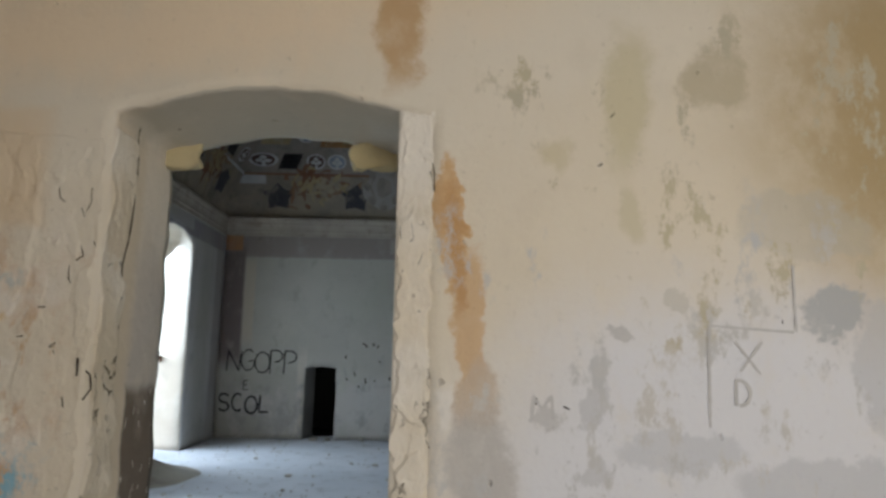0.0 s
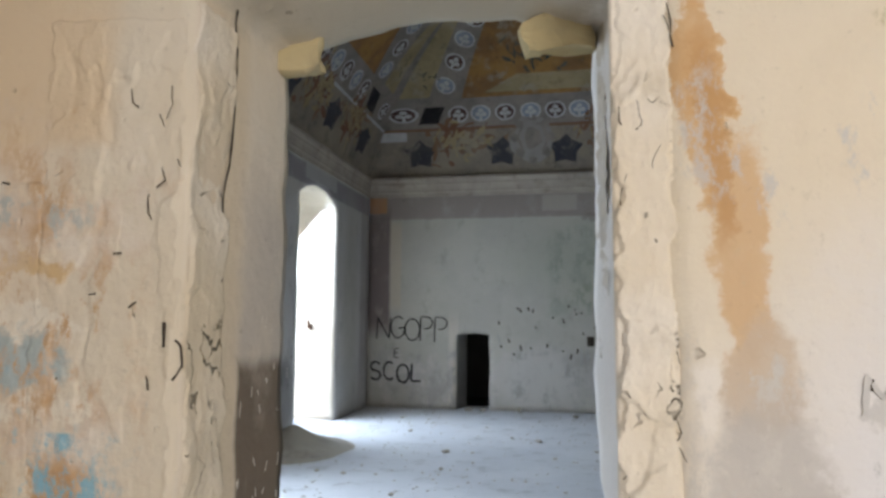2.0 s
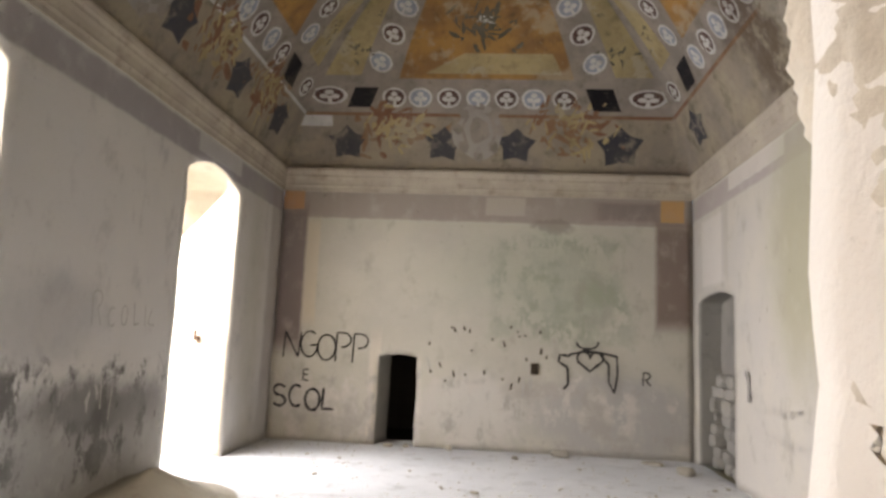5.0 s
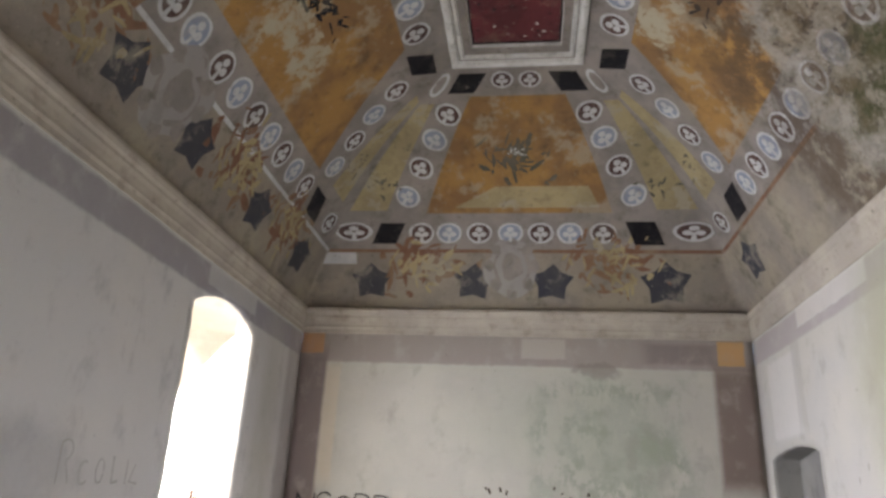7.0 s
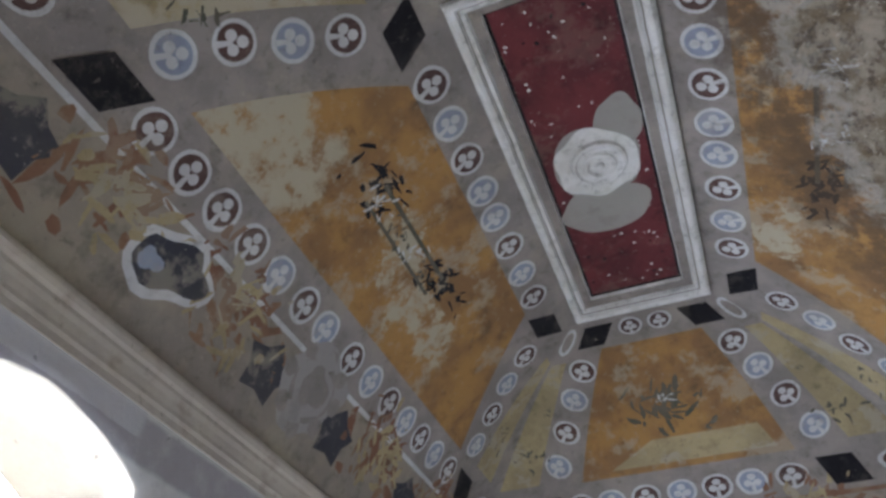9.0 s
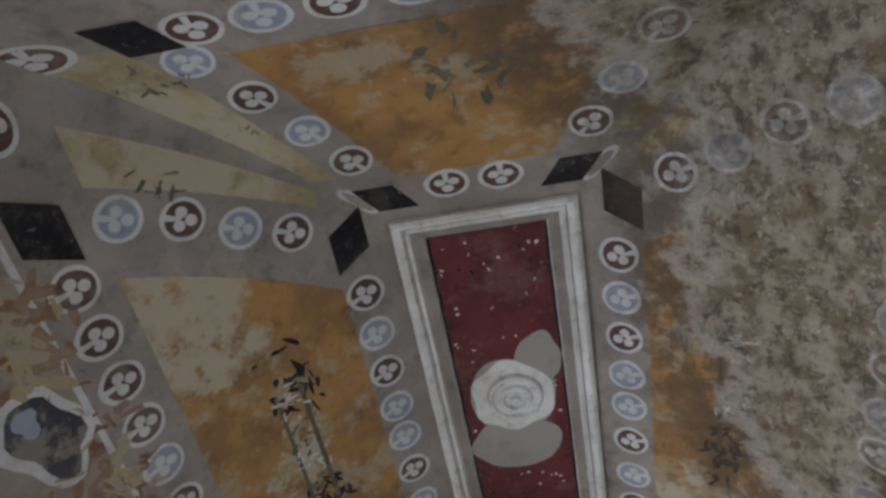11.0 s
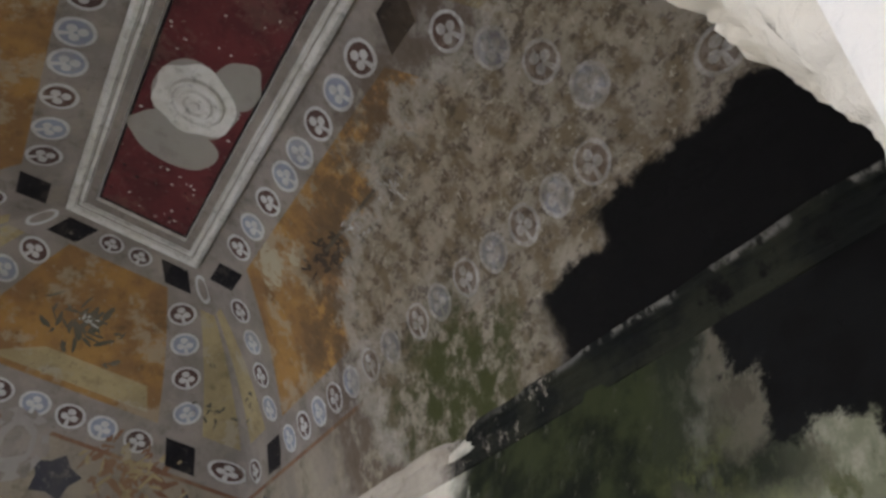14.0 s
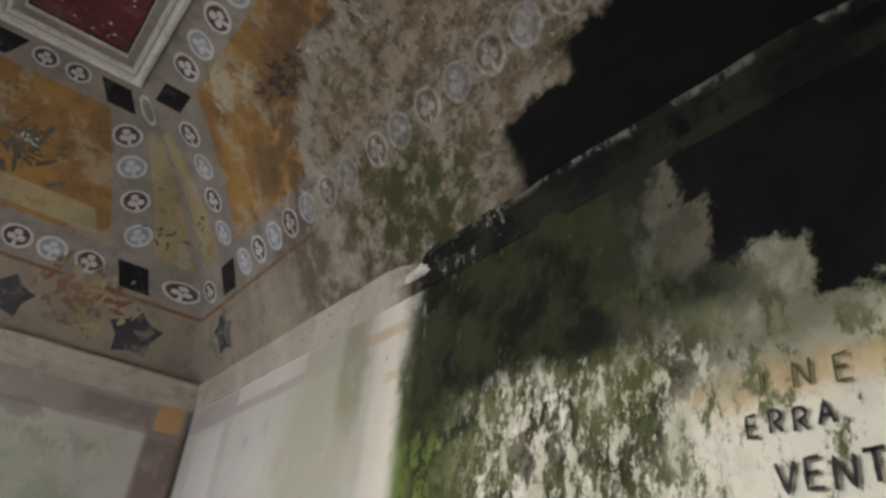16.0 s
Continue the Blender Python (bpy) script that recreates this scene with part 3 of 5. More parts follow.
def wall(name, put_point, length, height, thickness, openings, material, reveal=None, step=0.12, wear=0.012, label=""):
    """A thick wall from u = 0 to length, with openings (u0, u1, z0, z1, rise, widen, depth of wear).
    put_point(u, z, d) gives the place, d from 0 at the face to thickness at the back; the arch rises over u0..u1, and the back is wider by widen."""
    us = lines(sorted({0, length, *[v for o in openings for v in o[:2]]}), step)
    zs = lines(sorted({0, height, *[v for o in openings for v in o[2:4]]}), step)
    ds = [0, 0.05, thickness * 0.35, thickness * 0.7, thickness - 0.05, thickness]
    bm = bmesh.new()

    def inside(u, z):
        return any(o[0] < u < o[1] and o[2] < z < o[3] for o in openings)

    def warp(u, z, d):
        du = dz = 0.0
        for u0, u1, z0, z1, rise, left, right, ragged in openings:
            f = d / thickness
            near_u = max(0.0, 1 - max(u0 - u, u - u1, 0) / 0.5)
            if u0 <= u <= u1:
                k = 2 * (u - u0) / (u1 - u0) - 1
                lift = rise * (1 - k * k)
                if z >= z1:
                    dz += lift * max(0.0, (height - z) / (height - z1))
                else:
                    dz += lift * max(0.0, 1 - (z1 - z) / 0.5)
            near_z = 1.0 if z <= z1 else max(0.0, 1 - (z - z1) / 0.5)
            mid = (u0 + u1) / 2
            if near_u > 0:
                s = 1 if u > mid else -1
                edge = min(1.0, abs(u - mid) / ((u1 - u0) / 2))
                du += (right if s > 0 else -left) * f * near_u * near_z * edge
                close = max(0.0, 1 - abs(abs(u - mid) - (u1 - u0) / 2) / 0.15) * near_z
                q = (u * 0.3 + s * 7, z, d * 0.8)
                du += s * ragged * close * (noise.noise(Vector(q) * 2.1) + 0.7 * noise.noise(Vector(q) * 7.0) + 0.5)
                if abs(z - z1) < 0.2 and u0 < u < u1:
                    dz += ragged * 0.8 * (noise.noise(Vector((u, d, 3)) * 3.1) + noise.noise(Vector((u, d, 9)) * 8))
        return u + du, max(0.0, z + dz)

    verts = {}

    def v(i, k, j):
        key = (i, k, j)
        if key not in verts:
            u, z, d = us[i], zs[k], ds[j]
            u2, z2 = warp(u, z, d)
            bulge = wear * (noise.noise(Vector((u2, z2, 1.7)) * 1.3) + 0.5 * noise.noise(Vector((u2, z2, 4.2)) * 4))
            out = d + (bulge if j < 3 else -bulge)
            verts[key] = bm.verts.new(put_point(u2, z2, out))
        return verts[key]

    last = len(ds) - 1
    solid = lambda i, k: 0 <= i < len(us) - 1 and 0 <= k < len(zs) - 1 and not inside((us[i] + us[i + 1]) / 2, (zs[k] + zs[k + 1]) / 2)
    for i in range(len(us) - 1):
        for k in range(len(zs) - 1):
            if not solid(i, k):
                continue
            for j in (0, last):
                bm.faces.new((v(i, k, j), v(i + 1, k, j), v(i + 1, k + 1, j), v(i, k + 1, j)))
            for di, dk, a, b in ((-1, 0, (0, 0), (0, 1)), (1, 0, (1, 0), (1, 1)), (0, -1, (0, 0), (1, 0)), (0, 1, (0, 1), (1, 1))):
                if not solid(i + di, k + dk):
                    for j in range(last):
                        f = bm.faces.new((v(i + a[0], k + a[1], j), v(i + b[0], k + b[1], j), v(i + b[0], k + b[1], j + 1), v(i + a[0], k + a[1], j + 1)))
                        if reveal and 0 < us[i] < length:
                            f.material_index = 1
    ob = obj(name, bm, [material, reveal] if reveal else [material], smooth=True)
    return tagged(ob, label, "wall", kind="structure")


def sheet(name, x0, x1, y0, y1, z, nx, ny, material, bump=0.0, label="", category="floor", thick=0.0):
    bm = bmesh.new()
    g = [[bm.verts.new((x0 + (x1 - x0) * i / nx, y0 + (y1 - y0) * j / ny, z)) for j in range(ny + 1)] for i in range(nx + 1)]
    for row in g:
        for p in row:
            if bump:
                p.co.z += bump * (noise.noise(p.co * 0.9) + 0.5 * noise.noise(p.co * 3.1) + 0.3 * noise.noise(p.co * 9))
    for i in range(nx):
        for j in range(ny):
            bm.faces.new((g[i][j], g[i + 1][j], g[i + 1][j + 1], g[i][j + 1]))
    if thick:
        bmesh.ops.solidify(bm, geom=bm.faces[:], thickness=thick)
    return tagged(obj(name, bm, material, smooth=True), label, category, kind="structure")


# ---------------------------------------------------------------- structure
X0, X1, Y0, Y1, ZC = -3.0, 3.0, 0.82, 10.0, 3.93
YA, TH = 0.12, 0.70
sheet("ground", -400, 400, -400, 400, -0.06, 40, 40, M_OUT, label="dry earth and grass outside the windows", category="ground")
sheet("floor", X0 - 0.95, X1 + 0.05, Y0 - 0.95, Y1 + 0.6, 0.0, 140, 200, M_FLOOR, 0.012, "grey dusty bare floor with crumbs of plaster", "floor")
sheet("floor_anteroom", -3.2, 4.0, -5.1, 0.05, 0.0, 60, 60, M_FLOOR, 0.01, "grey dusty bare floor of the anteroom", "floor")

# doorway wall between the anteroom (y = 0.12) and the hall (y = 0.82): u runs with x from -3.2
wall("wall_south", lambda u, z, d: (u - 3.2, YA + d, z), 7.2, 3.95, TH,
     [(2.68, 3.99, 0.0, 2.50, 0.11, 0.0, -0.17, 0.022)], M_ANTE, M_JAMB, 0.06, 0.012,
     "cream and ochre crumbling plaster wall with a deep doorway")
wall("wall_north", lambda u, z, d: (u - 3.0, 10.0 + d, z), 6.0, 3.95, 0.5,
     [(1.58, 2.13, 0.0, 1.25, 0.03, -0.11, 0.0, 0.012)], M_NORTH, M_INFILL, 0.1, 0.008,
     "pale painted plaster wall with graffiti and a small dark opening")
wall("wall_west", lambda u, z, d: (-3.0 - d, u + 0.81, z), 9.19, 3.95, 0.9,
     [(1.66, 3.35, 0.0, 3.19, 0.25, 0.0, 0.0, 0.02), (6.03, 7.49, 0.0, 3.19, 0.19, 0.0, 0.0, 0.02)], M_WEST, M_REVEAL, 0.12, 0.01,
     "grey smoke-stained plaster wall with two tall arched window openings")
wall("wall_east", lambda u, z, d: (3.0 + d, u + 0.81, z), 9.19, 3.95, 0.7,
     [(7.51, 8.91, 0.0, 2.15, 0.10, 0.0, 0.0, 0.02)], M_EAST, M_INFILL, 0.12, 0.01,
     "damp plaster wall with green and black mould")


# vault: four coves that rise from the cornice to a flat middle
PX, PYF, PYN, ZP = 0.76, 7.63, 3.42, 6.32
S_MARKS = ((0.0, 0.0), (0.10, 0.235), (0.21, 0.425), (0.35, 0.58), (0.5, 0.715), (0.7, 0.855), (0.89, 0.955), (1.0, 1.0))


def rise(s):
    s = min(max(s, 0.0), 1.0)
    pts = S_MARKS
    for n in range(len(pts) - 1):
        (a, b), (c, d) = pts[n], pts[n + 1]
        if s <= c:
            k = lambda i: (pts[min(i + 1, len(pts) - 1)][1] - pts[max(i - 1, 0)][1]) / (pts[min(i + 1, len(pts) - 1)][0] - pts[max(i - 1, 0)][0])
            t, h = (s - a) / (c - a), c - a
            return (2 * t**3 - 3 * t**2 + 1) * b + (t**3 - 2 * t**2 + t) * h * k(n) + (-2 * t**3 + 3 * t**2) * d + (t**3 - t**2) * h * k(n + 1)
    return 1.0


def on_vault(side, u, s, lift=0.0):
    """side W, E (u is y) or N, S (u is x); s from 0 at the cornice to 1 at the middle panel; lift towards the room."""
    def base(s2):
        z = ZC + (ZP - ZC) * rise(s2)
        if side == "W":
            return Vector((X0 + (X0 * -1 - PX) * s2, u, z))
        if side == "E":
            return Vector((X1 - (X1 - PX) * s2, u, z))
        if side == "N":
            return Vector((u, Y1 - (Y1 - PYF) * s2, z))
        return Vector((u, Y0 + (PYN - Y0) * s2, z))
    p = base(s)
    if lift:
        t = base(min(s + 0.01, 1.01)) - base(s - 0.01 if s > 0.01 else 0)
        along = Vector((0, 1, 0)) if side in "WE" else Vector((1, 0, 0))
        nrm = along.cross(t).normalized()
        if nrm.z > 0:
            nrm = -nrm
        p = p + nrm * lift
    return p


def u_range(side, s):
    if side in "WE":
        return Y0 + (PYN - Y0) * s, Y1 - (Y1 - PYF) * s
    return X0 + (-X0 - PX) * s, X1 - (X1 - PX) * s


SLOTS = [M_VAULT, M_ORANGE, M_YELLOW, M_RING, M_DARK, M_BLUE, M_BLACK, M_FRIEZE, M_RUST, M_STAR, M_LEAF, M_RED, M_STUCCO, M_PATCH]
VAULT, ORANGE, YELLOW, RING, DARK, BLUE, BLACK, FRIEZE, RUST, STAR, LEAF, RED, STUCCO, PATCH = range(14)


def slope(side, s):
    return (on_vault(side, 0, min(1.0, s + 0.02)) - on_vault(side, 0, max(0.0, s - 0.02))).length / (min(1.0, s + 0.02) - max(0.0, s - 0.02))


def paint_patch(bm, side, corners, slot, lift, n=10):
    """A four-cornered field of paint that follows the vault: corners (u, s) in turn."""
    (ua, sa), (ub, sb), (uc, sc), (ud, sd) = corners
    g = []
    for j in range(n + 1):
        f = j / n
        row = []
        for i in range(n + 1):
            e = i / n
            u = (ua + (ub - ua) * e) * (1 - f) + (ud + (uc - ud) * e) * f
            s = (sa + (sb - sa) * e) * (1 - f) + (sd + (sc - sd) * e) * f
            row.append(bm.verts.new(on_vault(side, u, s, lift)))
        g.append(row)
    for j in range(n):
        for i in range(n):
            bm.faces.new((g[j][i], g[j][i + 1], g[j + 1][i + 1], g[j + 1][i])).material_index = slot


def paint_shape(bm, side, u, s, outline, slot, lift):
    """A small painted shape: outline (a, b) in metres along the cove and up it, as a fan round its middle."""
    k = slope(side, s)
    at = lambda a, b: bm.verts.new(on_vault(side, u + a, s + b / k, lift))
    mid = at(sum(a for a, b in outline) / len(outline), sum(b for a, b in outline) / len(outline))
    rim = [at(a, b) for a, b in outline]
    for p, q in zip(rim, rim[1:] + rim[:1]):
        bm.faces.new((mid, p, q)).material_index = slot


def ellipse(rx, ry, turn=0.0, cx=0.0, cy=0.0, n=20, uneven=0.0, seed=0):
    c, d = math.cos(turn), math.sin(turn)
    out = []
    for i in range(n):
        t = 2 * math.pi * i / n
        r = 1 + uneven * noise.noise(Vector((math.cos(t) * 1.3, math.sin(t) * 1.3, seed)))
        x, y = rx * r * math.cos(t), ry * r * math.sin(t)
        out.append((cx + c * x - d * y, cy + d * x + c * y))
    return out


def medallion(bm, side, u, s, kind, turn=0.0, rx=0.165, ry=0.165):
    """A painted roundel: pale ring, brown or blue ground, pale trefoil."""
    seed = u * 3.1 + s * 17
    paint_shape(bm, side, u, s, ellipse(rx, ry, turn, uneven=0.06, seed=seed), RING, 0.007)
    paint_shape(bm, side, u, s, ellipse(rx * 0.80, ry * 0.80, turn, uneven=0.06, seed=seed + 2), DARK if kind == "d" else BLUE, 0.010)
    for a, r in ((90, 0.27), (205, 0.26), (335, 0.26)):
        t = math.radians(a)
        x, y = 0.33 * rx * math.cos(t), 0.33 * ry * math.sin(t)
        c, d = math.cos(turn), math.sin(turn)
        paint_shape(bm, side, u, s, ellipse(rx * r, ry * r, turn, c * x - d * y, d * x + c * y, 10), RING, 0.013)
    stem = [(-0.09 * rx, -0.1 * ry), (0.09 * rx, -0.1 * ry), (0.14 * rx, -0.8 * ry), (-0.14 * rx, -0.8 * ry)]
    c, d = math.cos(turn), math.sin(turn)
    paint_shape(bm, side, u, s, [(c * x - d * y, d * x + c * y) for x, y in stem], RING, 0.013)


def diamond(bm, side, u, s, w=0.24, h=0.24, skew=0.0):
    """A black square of paint set askew, as if folded."""
    paint_shape(bm, side, u, s, [(-w - skew, -h), (w - skew, -h), (w + skew, h), (-w + skew, h)], BLACK, 0.008)


def star(bm, side, u, s, r, turn=0.3):
    pts = []
    for i in range(10):
        t = turn + math.pi * i / 5
        q = r * (1.0 if i % 2 == 0 else 0.66)
        pts.append((q * math.cos(t), q * 0.9 * math.sin(t)))
    paint_shape(bm, side, u, s, pts, STAR, 0.008)


def spray(bm, side, u, s, size, count, seed, slot=LEAF, lift=0.008):
    """A loosely brushed bunch of leaves: many small uneven dabs, denser in the middle."""
    rnd = random.Random(seed)
    for _ in range(count):
        x, y = rnd.gauss(0, 0.42) * size, rnd.gauss(0, 0.30) * size
        length, width = size * rnd.uniform(0.06, 0.24), size * rnd.uniform(0.02, 0.07)
        turn = math.atan2(y, x) * 0.5 + rnd.uniform(-1.2, 1.2)
        paint_shape(bm, side, u, s, ellipse(length, width, turn, x, y, 9, 0.9, rnd.random() * 50), slot, lift)


def scroll(bm, side, u, s, w, h, seed):
    """A grey painted cartouche with a scrolled edge."""
    paint_shape(bm, side, u, s, ellipse(w, h, uneven=0.35, seed=seed, n=28), PATCH, 0.009)
    paint_shape(bm, side, u, s, ellipse(w * 0.70, h * 0.70, uneven=0.1, seed=seed + 3), VAULT, 0.012)
    paint_shape(bm, side, u, s, ellipse(w * 0.62, h * 0.62, uneven=0.25, seed=seed + 5), PATCH, 0.015)
    paint_shape(bm, side, u, s, ellipse(w * 0.42, h * 0.46, uneven=0.4, seed=seed + 7), VAULT, 0.018)
    for a in range(0, 360, 45):
        t = math.radians(a)
        paint_shape(bm, side, u, s, ellipse(w * 0.2, h * 0.2, 0, w * 0.85 * math.cos(t), h * 0.85 * math.sin(t), 10, 0.4, a), VAULT, 0.012)


def build_ceiling():
    bm = bmesh.new()
    for side, n in (("W", 60), ("E", 60), ("N", 40), ("S", 40)):
        rows = []
        for j in range(41):
            s = j / 40
            a, b = u_range(side, s)
            rows.append([bm.verts.new(on_vault(side, a + (b - a) * i / n, s)) for i in range(n + 1)])
        for j in range(40):
            for i in range(n):
                bm.faces.new((rows[j][i], rows[j][i + 1], rows[j + 1][i + 1], rows[j + 1][i])).material_index = FRIEZE if j < 6 else VAULT
    bmesh.ops.remove_doubles(bm, verts=bm.verts[:], dist=0.002)

    # ends: ochre field, roundels
    for side, low in (("N", 0.213), ("S", 0.285)):
        paint_patch(bm, side, [(-1.24, low + 0.075), (1.22, low + 0.075), (0.57, 0.835), (-0.57, 0.835)], ORANGE, 0.004)
        for u, k in ((-1.32, "d"), (-0.94, "b"), (-0.53, "d"), (-0.11, "b"), (0.29, "d"), (0.68, "b"), (1.11, "d")):
            medallion(bm, side, u, low, k, 0, 0.175, 0.145)
        diamond(bm, side, -1.78 if side == "N" else -1.66, low, 0.17, 0.145, 0.07)
        diamond(bm, side, 1.65, low, 0.19, 0.16, -0.07)
        for e in (-1, 1):
            medallion(bm, side, e * 2.27, low + 0.005, "d", 0, 0.27, 0.135)
            for (u, s), k in zip(((0.86, 0.745), (1.06, 0.62), (1.27, 0.487), (1.48, 0.36)), "dbdb"):
                medallion(bm, side, e * u, s, k, e * 0.62 + (math.pi if side == "S" else 0), 0.17, 0.15)
            diamond(bm, side, e * (0.60 if side == "N" else 0.715), 0.905, 0.16, 0.135, -e * 0.08)
            paint_patch(bm, side, [(e * 1.78, 0.30), (e * 2.30, 0.30), (e * 1.20, 0.80), (e * 1.02, 0.80)], YELLOW, 0.004)
            spray(bm, side, e * 1.72, 0.40, 0.30, 12, 31 + e)
            spray(bm, side, e * 1.45, 0.58, 0.16, 5, 41 + e)
        for u in (-0.18, 0.15):
            medallion(bm, side, u if side == "N" else u * 1.25, 0.92 if side == "N" else 0.885, "d", 0, *((0.135, 0.115) if side == "N" else (0.175, 0.15)))
    paint_patch(bm, "N", [(-0.85, 0.31), (1.05, 0.31), (0.9, 0.40), (-0.3, 0.40)], YELLOW, 0.006, 6)
    spray(bm, "N", -0.03, 0.54, 0.52, 46, 3)
    spray(bm, "N", -0.05, 0.56, 0.20, 10, 4, RING, 0.012)
    spray(bm, "S", 0.04, 0.50, 0.48, 26, 5)
    # long sides
    ys = (2.91, 3.28, 3.65, 4.03, 4.41, 4.81, 5.16, 5.65, 6.04, 6.45, 6.84, 7.22, 7.62, 8.02)
    tops = (3.97, 4.38, 4.79, 5.2, 5.56, 5.99, 6.44, 6.85)
    for side in "WE":
        e = -1 if side == "W" else 1
        paint_patch(bm, side, [(2.98, 0.29), (8.0, 0.29), (7.02, 0.80), (3.86, 0.80)], ORANGE, 0.004, 16)
        for k, y in enumerate(ys):
            medallion(bm, side, y, 0.217, "bd"[(k + (side == "E")) % 2] if k not in (0, 2) else "d", 0, 0.155, 0.165)
        for y, k in zip(tops, "dbdbbdbd"):
            medallion(bm, side, y, 0.868 if side == "W" else 0.883, k, -e * 0.3, 0.165, 0.165)
        for y, w in ((8.51, -1), (2.49, 1)):
            diamond(bm, side, y, 0.212, 0.19, 0.16, w * 0.09)
        for y, w in ((7.39, 1), (3.47, -1)):
            diamond(bm, side, y, 0.86, 0.18, 0.15, w * 0.08)
        for y, w in ((9.12, 0), (1.85, 0)):
            medallion(bm, side, y, 0.213, "d", 0, 0.17, 0.15)
        for (y, s), k in zip(((7.62, 0.715), (7.80, 0.585), (8.02, 0.465), (8.19, 0.345)), "dbdb"):
            medallion(bm, side, y, s, k, 0.5, 0.16, 0.16)
            medallion(bm, side, 2.62 + (8.19 - y) * 1.06, s - 0.01, k, -0.5, 0.16, 0.16)
        for a, b, c, d in ((8.50, 9.0, 8.05, 7.90), (2.35, 1.95, 2.98, 3.12)):
            paint_patch(bm, side, [(a, 0.30), (b, 0.30), (c, 0.80), (d, 0.80)], YELLOW, 0.004)
        spray(bm, side, 8.52, 0.42, 0.28, 10, 61 + e)
        spray(bm, side, 2.45, 0.42, 0.28, 10, 71 + e)
        # candelabrum of scrolls in the middle of the field
        for y in (4.45, 5.85):
            spray(bm, side, y, 0.56, 0.40, 34, int(y * 10), BLACK)
        for y in (4.7, 5.0, 5.3, 5.6):
            spray(bm, side, y, 0.545, 0.24, 14, int(y * 10), RING if int(y * 10) % 2 else LEAF, 0.010)
        paint_patch(bm, side, [(4.5, 0.575), (5.8, 0.575), (5.8, 0.59), (4.5, 0.59)], LEAF, 0.009, 4)
        paint_patch(bm, side, [(4.5, 0.50), (5.8, 0.50), (5.8, 0.512), (4.5, 0.512)], LEAF, 0.009, 4)
    for x, y in ((-1, 1), (1, 1), (-1, -1), (1, -1)):
        side = "N" if y > 0 else "S"
        paint_shape(bm, side, x * 0.93, 0.90, ellipse(0.20, 0.075, -x * 0.9, n=16), RING, 0.007)
        paint_shape(bm, side, x * 0.93, 0.90, ellipse(0.15, 0.045, -x * 0.9, n=16), VAULT, 0.010)
    # frieze above the cornice
    for side, marks in (("N", (-2.04, -0.61, 0.45, 1.94)), ("S", (-2.0, -0.6, 0.5, 1.9)), ("W", (2.34, 4.86, 5.97, 7.47, 8.92)), ("E", (9.01,))):
        for k, u in enumerate(marks):
            star(bm, side, u, 0.076 if side in "NS" else 0.088, 0.30 if (side, k) != ("N", 3) else 0.35, math.pi / 2 + 0.08 * math.sin(5 * k))
    for side, marks in (("N", (-1.35, 1.2)), ("W", (3.0, 4.2, 6.7, 8.2))):
        for k, u in enumerate(marks):
            spray(bm, side, u, 0.125, 0.62, 60, 80 + k, RUST)
            spray(bm, side, u + 0.1, 0.12, 0.55, 34, 90 + k, YELLOW, 0.011)
    for side in "NSWE":
        a, b = u_range(side, 0.15)
        paint_patch(bm, side, [(a + 0.02, 0.150), (b - 0.02, 0.150), (b - 0.03, 0.160), (a + 0.03, 0.160)], RUST if side != "W" else RING, 0.006, 24)
    paint_patch(bm, "N", [(-2.75, 0.118), (-2.25, 0.118), (-2.25, 0.150), (-2.72, 0.150)], RING, 0.008, 4)
    scroll(bm, "N", -0.09, 0.115, 0.36, 0.40, 1)
    scroll(bm, "W", 5.43, 0.118, 0.42, 0.40, 2)
    # blue shield with a pale edge
    paint_shape(bm, "W", 3.62, 0.097, ellipse(0.36, 0.27, 0.2, uneven=0.35, seed=4, n=24), RING, 0.010)
    paint_shape(bm, "W", 3.62, 0.097, ellipse(0.30, 0.20, 0.2, uneven=0.45, seed=4, n=24), STAR, 0.014)
    paint_shape(bm, "W", 3.46, 0.085, ellipse(0.10, 0.08, 0.2, uneven=0.45, seed=9, n=16), BLUE, 0.018)

    # stucco frame round the crimson middle panel
    def ring(x0, y0, y1, z0, x1, y2, y3, z1, slot):
        n = 24
        def loop(x, ya, yb, z):
            pts = [(-x, ya), (x, ya), (x, yb), (-x, yb)]
            out = []
            for (ax, ay), (bx, by) in zip(pts, pts[1:] + pts[:1]):
                for i in range(n):
                    f = i / n
                    q = Vector((ax + (bx - ax) * f, ay + (by - ay) * f, z))
                    w = 0.006 * noise.noise(q * 9) if 0 < i else 0
                    out.append(bm.verts.new(q + Vector((w, w, w))))
            return out
        la, lb = loop(x0, y0, y1, z0), loop(x1, y2, y3, z1)
        for i in range(len(la)):
            j = (i + 1) % len(la)
            bm.faces.new((la[i], la[j], lb[j], lb[i])).material_index = slot
    prof = [(0.0, 0.0, STUCCO), (0.01, -0.05, STUCCO), (0.05, -0.075, STUCCO), (0.085, -0.065, STUCCO), (0.10, -0.03, VAULT), (0.115, -0.03, STUCCO),
            (0.15, -0.045, STUCCO), (0.165, -0.01, VAULT), (0.255, 0.0, STUCCO), (0.265, 0.035, BLACK), (0.29, 0.04, BLACK)]
    fy = 1.25
    for (d0, z0, sl), (d1, z1, _) in zip(prof, prof[1:]):
        ring(PX - d0, PYN + d0 * fy * 0.62, PYF - d0 * fy, ZP + z0, PX - d1, PYN + d1 * fy * 0.62, PYF - d1 * fy, ZP + z1, sl)
    d, z = prof[-1][0], ZP + prof[-1][1]
